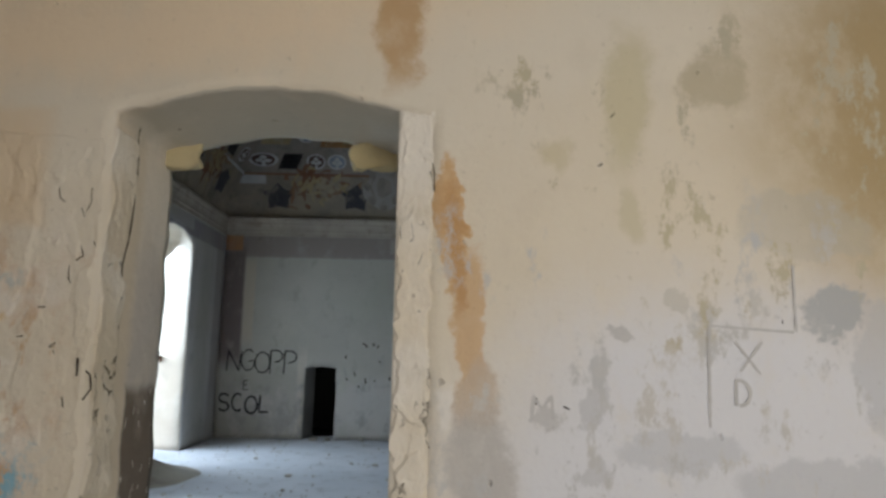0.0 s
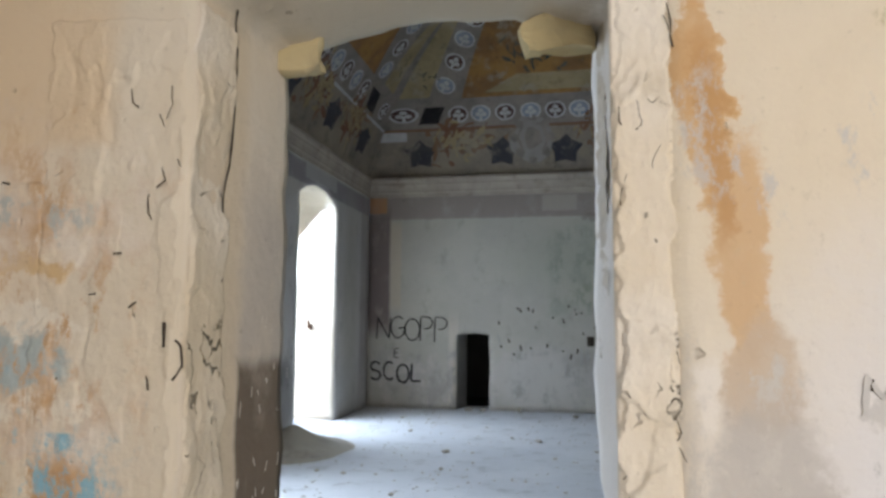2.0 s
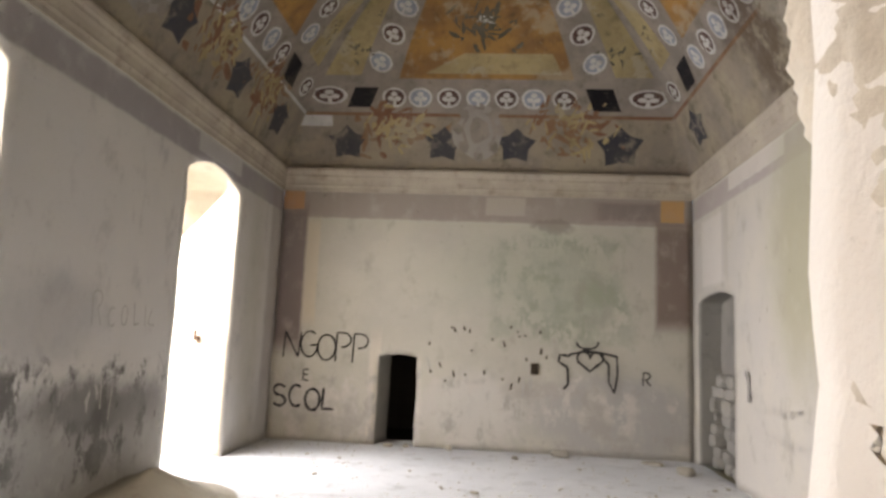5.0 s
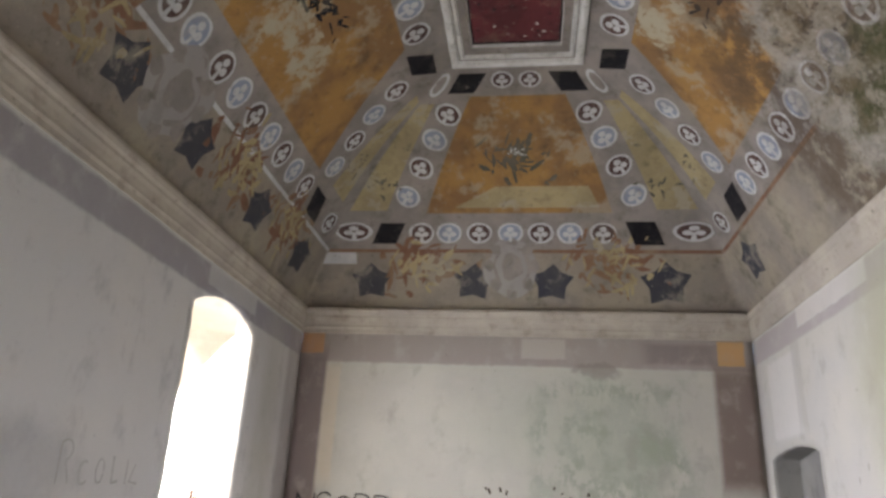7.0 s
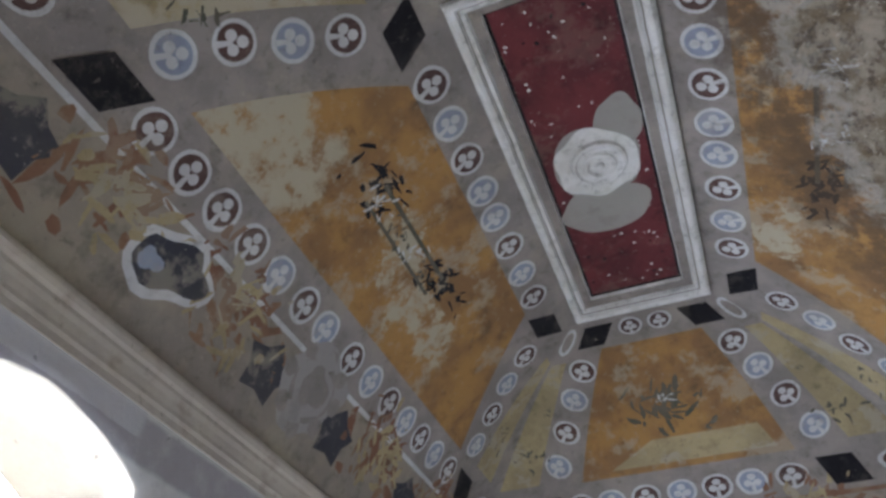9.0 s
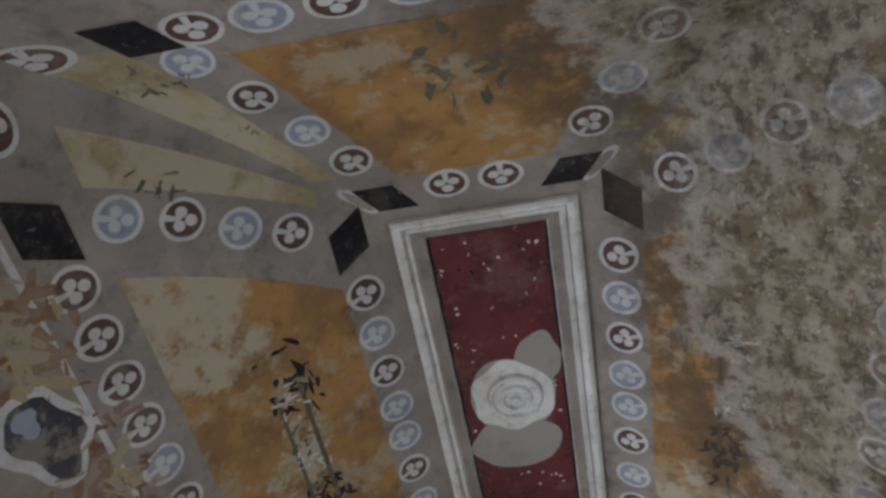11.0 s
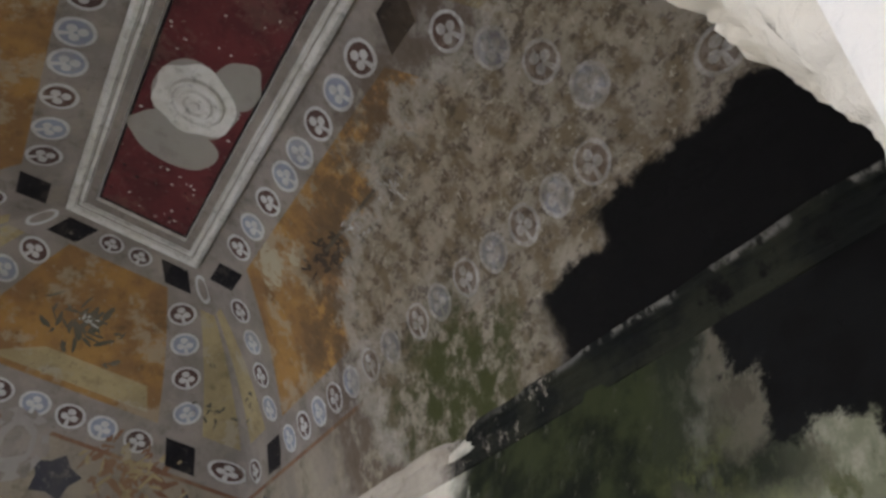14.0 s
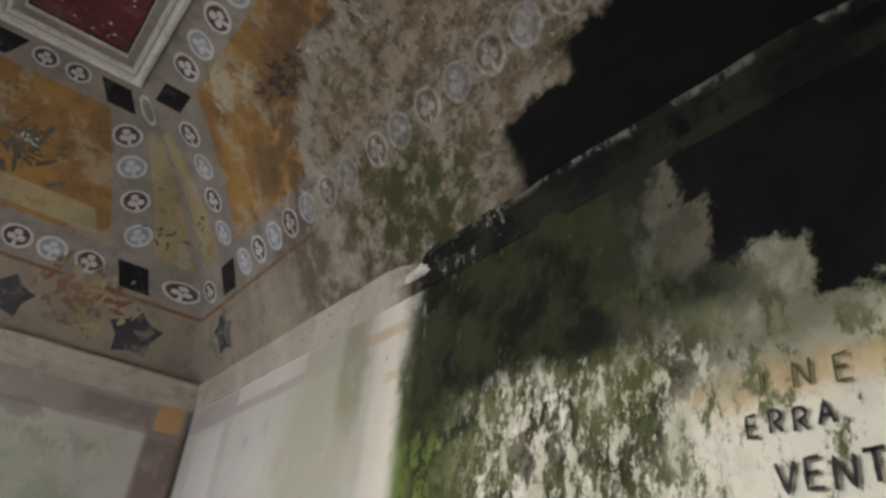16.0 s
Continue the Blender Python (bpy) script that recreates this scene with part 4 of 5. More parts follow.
    g = [[bm.verts.new((-(PX - d) + 2 * (PX - d) * i / 6, PYN + d * fy * 0.62 + (PYF - PYN - d * fy * 1.62) * j / 24, z)) for j in range(25)] for i in range(7)]
    for i in range(6):
        for j in range(24):
            bm.faces.new((g[i][j], g[i + 1][j], g[i + 1][j + 1], g[i][j + 1])).material_index = RED

    def flat(cx, cy, outline, slot, zz):
        mid = bm.verts.new((cx, cy, zz))
        rim = [bm.verts.new((cx + a, cy + b, zz)) for a, b in outline]
        for p, q in zip(rim, rim[1:] + rim[:1]):
            bm.faces.new((mid, p, q)).material_index = slot
    flat(0.27, 5.02, ellipse(0.22, 0.28, uneven=0.3, seed=3, n=40), PATCH, z - 0.010)
    flat(-0.03, 6.0, ellipse(0.46, 0.30, uneven=0.18, seed=6, n=48), PATCH, z - 0.008)
    flat(-0.01, 5.42, ellipse(0.41, 0.45, uneven=0.16, seed=8, n=40), PATCH, z - 0.012)
    flat(-0.01, 5.42, ellipse(0.37, 0.41, uneven=0.28, seed=12, n=40), STUCCO, z - 0.015)
    rnd = random.Random(77)
    for _ in range(90):
        px, py = rnd.uniform(-0.44, 0.44), rnd.uniform(3.7, 7.2)
        flat(px, py, ellipse(rnd.uniform(0.006, 0.018), rnd.uniform(0.006, 0.022), rnd.uniform(0, 3), n=7, uneven=0.5, seed=px * 9), STUCCO if rnd.random() < 0.7 else BLACK, z - 0.005)

    # soffit below the added shell that blocks the sky
    return tagged(obj("ceiling", bm, SLOTS, smooth=True), "painted coved vault in ochre and grey with peeling plaster", "ceiling", kind="structure")


ceiling = build_ceiling()


def build_rose():
    """Turned stucco rose in the middle of the crimson panel."""
    bm = bmesh.new()
    prof = [(0.0, -0.085), (0.035, -0.08), (0.05, -0.05), (0.09, -0.045), (0.115, -0.07), (0.145, -0.07), (0.165, -0.04), (0.20, -0.04), (0.225, -0.055), (0.25, -0.045), (0.265, 0.0)]
    n = 36
    rows = []
    for r, h in prof:
        rows.append([bm.verts.new((r * math.cos(2 * math.pi * i / n) * (1 + 0.03 * noise.noise(Vector((i * 0.4, r * 9, 2)))), r * math.sin(2 * math.pi * i / n), h)) for i in range(n)] if r else [bm.verts.new((0, 0, h))])
    for i in range(n):
        bm.faces.new((rows[0][0], rows[1][i], rows[1][(i + 1) % n]))
        for a, b in zip(rows[1:], rows[2:]):
            bm.faces.new((a[i], a[(i + 1) % n], b[(i + 1) % n], b[i]))
    ob = part("ceiling_rose", bm, M_STUCCO, ceiling, "chipped white stucco ceiling rose")
    ob.location = (0.015, 5.40, ZP + 0.03)


build_rose()


def build_cornice():
    prof = [(0.0, 3.645), (0.018, 3.65), (0.022, 3.70), (0.045, 3.725), (0.045, 3.755), (0.06, 3.81), (0.085, 3.845), (0.088, 3.875), (0.125, 3.895), (0.145, 3.93), (0.145, 3.96), (0.11, 3.98), (0.0, 3.985)]
    bm = bmesh.new()
    pts = [(X0, Y0), (X1, Y0), (X1, Y1), (X0, Y1)]
    loops = []
    for d, z in prof:
        row = []
        for k in range(4):
            ax, ay = pts[k]
            bx, by = pts[(k + 1) % 4]
            n = 60
            sa = (1 if ax < 0 else -1, 1 if ay < 5 else -1)
            sb = (1 if bx < 0 else -1, 1 if by < 5 else -1)
            for i in range(n):
                f = i / n
                x = (ax + sa[0] * d * 0.55) * (1 - f) + (bx + sb[0] * d * 0.55) * f
                y = (ay + sa[1] * d * 1.2) * (1 - f) + (by + sb[1] * d * 1.2) * f
                q = Vector((x, y, z))
                damp = 1.0 if x > 2.5 and y < 6.0 else 0.22
                w = 0.012 * damp * (noise.noise(q * 3.3) + noise.noise(q * 11)) if 0 < d else 0
                if x > 2.5 and y < 6.05 and d > 0.05:
                    bite = max(0.0, noise.noise(Vector((1, y * 1.7, 5))) + 0.05) * 0.16
                    x += min(bite, d * 0.8)
                row.append(bm.verts.new((x + (w if x > 2 else -w if x < -2 else 0), y + (w if y > 9 else 0), z + w)))
        loops.append(row)
    m = len(loops[0])
    for a, b in zip(loops, loops[1:]):
        for i in range(m):
            j = (i + 1) % m
            bm.faces.new((a[i], a[j], b[j], b[i]))
    return tagged(obj("cornice", bm, M_CORNICE), "moulded plaster cornice, cracked and black with damp in parts", "cornice", kind="structure")


build_cornice()


def build_sky_shield():
    """Unseen upper walls and flat top, added to shut out sun and sky above the rooms."""
    bm = bmesh.new()
    for x0, x1, y0, y1, z0, z1 in ((-4.0, -3.3, -5.6, 10.7, 3.97, 6.9), (3.3, 4.45, -5.6, 10.7, 3.97, 6.9), (-4.0, 4.45, 10.2, 10.7, 3.97, 6.9), (-4.0, 4.45, -5.6, -5.2, 3.97, 6.9), (-4.0, 4.45, -5.6, 10.7, 6.9, 7.1)):
        m = Matrix.Translation(((x0 + x1) / 2, (y0 + y1) / 2, (z0 + z1) / 2)) @ Matrix.Diagonal((x1 - x0, y1 - y0, z1 - z0, 1))
        bmesh.ops.create_cube(bm, size=1, matrix=m)
    return tagged(obj("roof", bm, M_OUT), "unseen shell above the vault, added to block sun and sky", "roof", kind="structure")


build_sky_shield()


# anteroom shell
wall("wall_anteroom_west", lambda u, z, d: (-3.2 - d, u - 5.1, z), 5.22, 3.95, 0.4, [], M_ANTE, None, 0.3, 0.01, "plain ochre plaster wall of the anteroom")
wall("wall_anteroom_east", lambda u, z, d: (4.0 + d, u - 5.1, z), 5.22, 3.95, 0.4, [], M_ANTE, None, 0.3, 0.01, "plain cream plaster wall of the anteroom")
# unseen wall; its opening is added for the anteroom lamp
wall("wall_anteroom_south", lambda u, z, d: (u - 3.2, -5.1 + d, z), 7.2, 3.95, 0.4,
     [(4.1, 6.7, 0.9, 3.1, 0.0, 0, 0, 0.01)], M_ANTE, None, 0.3, 0.01, "plain cream plaster wall with an unseen window opening added for light")
sheet("ceiling_anteroom", -3.4, 4.2, -5.3, 0.5, 3.95, 10, 10, M_ANTE, 0.0, "plain cream plaster ceiling of the anteroom", "ceiling", 0.2)


# ---------------------------------------------------------------- behind the openings
def open_box(name, x0, x1, y0, y1, z0, z1, skip, material, label, category):
    bm = bmesh.new()
    c = [bm.verts.new((x, y, z)) for x in (x0, x1) for y in (y0, y1) for z in (z0, z1)]
    faces = {"-x": (0, 1, 3, 2), "+x": (4, 5, 7, 6), "-y": (0, 1, 5, 4), "+y": (2, 3, 7, 6), "-z": (0, 2, 6, 4), "+z": (1, 3, 7, 5)}
    for k, f in faces.items():
        if k != skip:
            bm.faces.new([c[i] for i in f])
    bmesh.ops.subdivide_edges(bm, edges=bm.edges[:], cuts=6, use_grid_fill=True)
    for v in bm.verts:
        v.co += Vector((rough(v.co, 3, 0.02), rough(v.co + Vector((5, 0, 0)), 3, 0.02), 0))
    return tagged(obj(name, bm, material), label, category, kind="structure")


# closed box; its darkness comes from the near-black colour
open_box("passage_north", -1.75, -0.55, 10.49, 12.2, -0.02, 1.6, "-y", M_PASSAGE, "passage behind the small opening, near-black colour standing in for its darkness", "passage")
open_box("niche_back", 3.30, 3.72, 8.20, 9.95, -0.02, 2.5, "none", M_INFILL, "grey plaster that walls up an old doorway", "wall")


def build_glow_sheet():
    """Glowing white sheet, added outside so that the windows read blank white."""
    m, nt, bsdf = tree("window_glow")
    bsdf.inputs["Base Color"].default_value = (0.8, 0.8, 0.8, 1)
    bsdf.inputs["Emission Color"].default_value = (0.93, 0.97, 1.0, 1)
    bsdf.inputs["Emission Strength"].default_value = 2.2
    bm = bmesh.new()
    n = 24
    g = [[bm.verts.new((-60 + 18 * math.cos(math.pi * (i / n - 0.5)) * -0.5, -90 + 200 * i / n, z)) for z in (-1.0, 50.0)] for i in range(n + 1)]
    for a, b in zip(g, g[1:]):
        bm.faces.new((a[0], b[0], b[1], a[1]))
    return tagged(obj("backdrop", bm, m), "glowing white sheet added outside the windows", "backdrop", kind="structure")


build_glow_sheet()


# ---------------------------------------------------------------- strokes and writing
def stroke_mesh(bm, points, width, to_world, jitter=0.25, seed=0):
    """A hand-drawn stroke of paint as a flat band of uneven width."""
    fine = []
    for (ax, ay), (bx, by) in zip(points, points[1:]):
        n = max(2, int(math.hypot(bx - ax, by - ay) / (width * 1.2)))
        fine += [(ax + (bx - ax) * i / n, ay + (by - ay) * i / n) for i in range(n)]
    fine.append(points[-1])
    last = None
    for i, (x, y) in enumerate(fine):
        px, py = fine[max(i - 1, 0)]
        qx, qy = fine[min(i + 1, len(fine) - 1)]
        dx, dy = qx - px, qy - py
        k = math.hypot(dx, dy) or 1
        w = width * 0.5 * (1 + jitter * noise.noise(Vector((x * 30, y * 30, seed))))
        pair = [bm.verts.new(to_world(x - dy / k * w, y + dx / k * w)), bm.verts.new(to_world(x + dy / k * w, y - dx / k * w))]
        if last:
            bm.faces.new((last[0], last[1], pair[1], pair[0]))
        last = pair


def arc(cx, cy, rx, ry, a, b, n=14):
    return [(cx + rx * math.cos(math.radians(a + (b - a) * i / n)), cy + ry * math.sin(math.radians(a + (b - a) * i / n))) for i in range(n + 1)]


LETTERS = {
    "N": [[(0, 0), (0.05, 1), (0.6, 0.02), (0.68, 1.0)]],
    "G": [arc(0.35, 0.5, 0.34, 0.5, 50, 330) + [(0.68, 0.48), (0.38, 0.45)]],
    "O": [arc(0.36, 0.5, 0.36, 0.5, 90, 455)],
    "P": [[(0.05, -0.12), (0.08, 1.0)], [(0.08, 1.0)] + arc(0.3, 0.72, 0.34, 0.28, 80, -100)],
    "E": [[(0.55, 1), (0.08, 0.95), (0.05, 0.02), (0.58, 0)], [(0.06, 0.5), (0.48, 0.52)]],
    "S": [arc(0.33, 0.74, 0.28, 0.25, 30, 250) + arc(0.33, 0.25, 0.30, 0.25, 80, -150)],
    "C": [arc(0.36, 0.5, 0.34, 0.5, 55, 310)],
    "L": [[(0.08, 1), (0.05, 0.02), (0.6, 0.05)]],
    "R": [[(0.05, 0), (0.08, 1.0)], [(0.08, 1.0)] + arc(0.28, 0.74, 0.32, 0.26, 80, -100) + [(0.62, 0.0)]],
    "A": [[(0, 0), (0.34, 1), (0.66, 0)], [(0.14, 0.38), (0.54, 0.38)]],
    "V": [[(0, 1), (0.32, 0), (0.66, 1)]],
    "T": [[(0.32, 0), (0.33, 1)], [(0, 0.98), (0.68, 1)]],
    "D": [[(0.08, 0), (0.1, 1)], [(0.1, 1)] + arc(0.2, 0.5, 0.45, 0.5, 85, -90)],
    "M": [[(0, 0), (0.08, 1), (0.38, 0.35), (0.66, 1), (0.75, 0)]],
    "I": [[(0.2, 0), (0.2, 1)]],
}


def writing(name, words, to_world, x, y, height, width, material, label, spacing=0.88, slant=0.0, tilt=0.0):
    bm = bmesh.new()
    for k, ch in enumerate(words):
        if ch == " ":
            continue
        for line in LETTERS[ch]:
            pts = []
            for a, b in line:
                px, py = (a + slant * b + k * spacing) * height, (b + 0.06 * math.sin(k * 2.3)) * height
                pts.append((x + px, y + py + tilt * px))
            stroke_mesh(bm, pts, width, to_world, 0.5, k)
    return tagged(obj(name, bm, material), label, "graffiti", kind="structure")


def drawing(name, strokes, to_world, width, material, label, category="graffiti"):
    bm = bmesh.new()
    for k, s in enumerate(strokes):
        stroke_mesh(bm, s, width, to_world, 0.7, k)
    return tagged(obj(name, bm, material), label, category, kind="structure")


def on_north(x, z):
    return (x, 9.977, z)


def on_east(y, z):
    return (2.975, y, z)


def face_y(x, z):
    """The uneven face of the doorway wall."""
    u = x + 3.2
    return YA + 0.012 * (noise.noise(Vector((u, z, 1.7)) * 1.3) + 0.5 * noise.noise(Vector((u, z, 4.2)) * 4))


def reveal_x(y, z, ragged=0.022):
    """The uneven western side of the doorway."""
    ds = (0.0, 0.05, TH * 0.35, TH * 0.7, TH - 0.05, TH)
    d = min(max(y - YA, 0.0), TH - 0.001)
    j = max(k for k in range(5) if ds[k] <= d)
    xs = []
    for e in ds[j:j + 2]:
        q = Vector((2.68 * 0.3 - 7, z, e * 0.8))
        xs.append(-0.52 - ragged * (noise.noise(q * 2.1) + 0.7 * noise.noise(q * 7.0) + 0.5))
    f = (d - ds[j]) / (ds[j + 1] - ds[j])
    return xs[0] * (1 - f) + xs[1] * f


def on_ante(x, z):
    return (x, face_y(x, z) - 0.005, z)


def flakes(u, z, seed):
    """Relief of crumbling plaster: broad coats that broke off along ragged steps, grit and small holes."""
    q = Vector((u, z * 0.55, seed))
    w = q + 0.035 * Vector((noise.noise(q * 14), noise.noise(q * 14 + Vector((7, 2, 0))), 0)) + 0.012 * Vector((noise.noise(q * 55), noise.noise(q * 55 + Vector((3, 8, 0))), 0))
    h = 0.0
    for k, (size, cut, up) in enumerate(((3.2, -0.05, 0.007), (6.0, 0.12, 0.005), (11.0, 0.22, 0.003))):
        n = noise.noise(w * size + Vector((0, 0, 5.0 * k)))
        h += up * min(1.0, max(0.0, (n - cut) / 0.03))
    h += 0.004 * noise.noise(q * 5) + 0.0016 * noise.noise(q * 38) + 0.0011 * noise.noise(q * 85)
    hole = noise.noise(w * 17 + Vector((31, 5, 0)))
    return h - 0.006 * min(1.0, max(0.0, (hole - 0.55) / 0.08))


def on_jamb(x, z):
    return (x, face_y(x, z) - 0.016, z)


def on_reveal(y, z):
    return (reveal_x(y, z) + 0.006, y, z)


def on_west(y, z):
    return (-2.975, y, z)


writing("graffiti_words_upper", "NGOPP", on_north, -2.83, 1.17, 0.37, 0.024, M_INK, "black hand-sprayed letters on the pale plaster", 0.68, 0.0, 0.0)
writing("graffiti_letter", "E", on_north, -2.52, 0.85, 0.16, 0.018, M_INK, "small black sprayed letter between two words")
writing("graffiti_words_lower", "SCOL", on_north, -2.94, 0.48, 0.30, 0.038, M_INK, "thick black sprayed letters near the floor", 0.80, 0.0, -0.05)
writing("graffiti_initial", "R", on_north, 2.30, 1.00, 0.18, 0.020, M_INK, "small black sprayed letter on grey plaster")
heart = arc(1.49, 1.34, 0.09, 0.09, 200, 0, 8) + arc(1.67, 1.34, 0.09, 0.09, 180, -20, 8) + [(1.58, 1.16), (1.40, 1.30)]
drawing("graffiti_heart", [heart, arc(1.54, 1.56, 0.15, 0.09, 180, 370),
                          [(1.22, 0.90), (1.28, 0.98), (1.27, 1.20), (1.14, 1.28), (1.16, 1.38), (1.30, 1.36)],
                          [(1.28, 1.38), (1.50, 1.44), (1.76, 1.42), (1.95, 1.38), (1.96, 1.12), (1.92, 0.88), (1.84, 1.02), (1.84, 1.26), (1.72, 1.40)]],
        on_north, 0.032, M_INK, "black sprayed heart between two winged shapes")
rnd = random.Random(5)
specks = []
for _ in range(26):
    x, z = rnd.uniform(-0.7, 1.0), rnd.uniform(0.9, 1.75)
    a = rnd.uniform(0.02, 0.09)
    specks.append([(x, z), (x + rnd.uniform(-0.02, 0.03), z - a)])
drawing("plaster_pits", specks, on_north, 0.028, M_CRACK, "dark chips and nail holes in the plaster", "damage")
drawing("wall_socket", [[(0.81, 1.24), (0.81, 1.08)]], on_north, 0.10, M_CRACK, "small square dark hole in the plaster", "hole")
drawing("plaster_scratch", [[(0.66, 1.05), (0.65, 0.75)], [(0.75, 1.03), (0.76, 0.86)], [(-0.72, 1.26), (-0.68, 1.12)]], on_north, 0.03, M_FAINT, "pale grey scratches in plaster", "damage")

mirror_east = lambda a, z: on_east(-a, z)
writing("graffiti_names_upper", "ERRA", mirror_east, -2.33, 2.03, 0.09, 0.015, M_INK, "black painted letters on the mouldy plaster", 1.11)
writing("graffiti_names_lower", "VENT", mirror_east, -2.23, 1.80, 0.115, 0.018, M_INK, "larger black painted letters on the mouldy plaster", 0.95)
writing("graffiti_names_top", "INE", mirror_east, -2.26, 2.19, 0.11, 0.012, M_OLIVE, "faint olive letters above an orange stain", 1.45)
rnd = random.Random(31)
scrawl = [[(-7.3 + 0.19 * i + rnd.uniform(-0.05, 0.05), z + rnd.uniform(-0.06, 0.06)) for _ in range(4)] for z in (0.95, 0.66) for i in range(6)]
drawing("graffiti_scribble", scrawl,
        mirror_east, 0.014, M_FAINT, "faint grey scribbled lines on the plaster")
drawing("wall_gouge", [[(-7.9, 1.30), (-7.82, 1.22), (-7.80, 0.98)]], mirror_east, 0.06, M_INFILL, "short gouge in the pale plaster", "damage")
drawing("graffiti_west", [arc(5.42, 1.70, 0.07, 0.07, 200, -80, 8) + [(5.50, 1.48)], [(5.36, 1.75), (5.37, 1.47)], arc(5.66, 1.56, 0.06, 0.08, 60, 320, 8), arc(5.85, 1.58, 0.05, 0.09, 0, 350, 8), [(6.0, 1.7), (6.02, 1.5), (6.1, 1.52)], [(6.2, 1.68), (6.21, 1.5)], [(6.32, 1.66), (6.26, 1.52), (6.38, 1.51)], [(5.6, 1.1), (5.62, 0.8)], [(5.8, 1.15), (5.75, 0.7)], [(6.2, 1.15), (6.25, 1.1)]], on_west, 0.016, M_FAINT, "faint grey scrawl on smoke-stained plaster")

writing("graffiti_ante", "D", on_ante, 2.02, 1.335, 0.10, 0.014, M_SCRATCH, "faint grey letter inside a scratched square")
drawing("scratched_square", [[(1.92, 1.25), (1.93, 1.65), (2.27, 1.63)], [(2.28, 1.90), (2.28, 1.63)], [(2.03, 1.59), (2.13, 1.46)], [(2.14, 1.59), (2.05, 1.47)]], on_ante, 0.010, M_SCRATCH, "scratched square outline in the limewash", "damage")
drawing("graffiti_ante_low", [[(1.21, 1.27), (1.22, 1.36), (1.25, 1.31), (1.29, 1.36), (1.295, 1.27)]], on_ante, 0.012, M_SCRATCH, "faint grey scratched marks on pale limewash")
rnd = random.Random(8)
chips = []
for _ in range(5):
    x, z = rnd.uniform(1.2, 2.8), rnd.uniform(0.9, 2.6)
    chips.append([(x, z), (x + rnd.uniform(-0.025, 0.025), z - rnd.uniform(0.004, 0.03))])
for _ in range(22):
    x, z = rnd.uniform(-1.9, -0.6), rnd.uniform(0.8, 2.3)
    chips.append([(x, z), (x + rnd.uniform(-0.04, 0.04), z - rnd.uniform(0.0, 0.02))])
drawing("plaster_chips", chips, on_ante, 0.006, M_CRACK, "small chips and nail holes in the wall", "damage")


def crack(name, start, steps, seed, to_world, width, label):
    r = random.Random(seed)
    sway = 0.012 * min(1.0, 2.0 * sum(abs(b) for _, b in steps))
    pts = [start]
    for dx, dz in steps:
        for _ in range(5):
            x, z = pts[-1]
            pts.append((x + dx / 5 + r.uniform(-sway, sway), z + dz / 5))
    return drawing(name, [pts], to_world, width, M_CRACK, label, "crack")


crack("crack_reveal", (0.36, 2.5), [(-0.01, -0.35), (-0.01, -0.3), (-0.05, -0.25), (-0.06, -0.15)], 1, on_reveal, 0.010, "long crack down the plaster of the doorway")
crack("crack_jamb", (0.80, 2.30), [(0.01, -0.12)], 2, on_ante, 0.004, "fine crack along the edge of the crumbling jamb")
crack("crack_jamb", (0.705, 1.74), [(-0.02, -0.05), (0.015, -0.05)], 12, on_jamb, 0.005, "short dark split in the crumbling jamb")
crack("crack_jamb", (0.745, 1.70), [(0.02, -0.03), (-0.02, -0.06)], 13, on_jamb, 0.005, "short dark split in the crumbling jamb")
crack("crack_jamb", (0.69, 1.36), [(0.02, -0.05), (0.025, -0.10)], 3, on_jamb, 0.005, "short dark crack low on the crumbling jamb")
crack("crack_wall", (-0.572, 1.475), [(0.008, -0.07)], 4, on_jamb, 0.010, "dark split in the plaster beside the doorway")
crack("crack_wall", (-0.535, 1.425), [(0.02, -0.02), (0.005, -0.05), (-0.03, -0.04)], 6, on_jamb, 0.006, "dark split in the plaster beside the doorway")
crack("crack_wall", (-0.62, 1.86), [(0.03, 0.02), (-0.01, 0.04)], 7, on_jamb, 0.004, "dark split in the plaster beside the doorway")
rnd = random.Random(63)
for k in range(24):
    z = rnd.uniform(0.9, 2.3)
    x = rnd.uniform(0.67, 0.80) if k % 3 else rnd.uniform(-0.72, -0.55)
    run = [(rnd.uniform(-0.02, 0.02), -rnd.uniform(0.015, 0.05)) for _ in range(rnd.randint(1, 3))]
    crack("crack_plaster", (x, z), run, 200 + k, on_jamb, rnd.uniform(0.0015, 0.0045), "fine dark split in crumbling plaster")
crack("crack_reveal_low", (0.30, 1.62), [(0.02, -0.10), (-0.03, -0.12)], 9, on_reveal, 0.004, "fine crack branching off down the doorway side")
rnd = random.Random(17)
scars = []
for _ in range(46):
    y, z = rnd.uniform(0.45, 0.88), rnd.uniform(0.35, 1.5)
    scars.append([(y, z), (y + rnd.uniform(-0.012, 0.012), z - rnd.uniform(0.006, 0.05) * (1 if z < 1.35 else 0.6))])
drawing("pale_scratches", scars, on_reveal, 0.007, M_LIME, "pale scratches through the dark stain of the doorway", "damage")


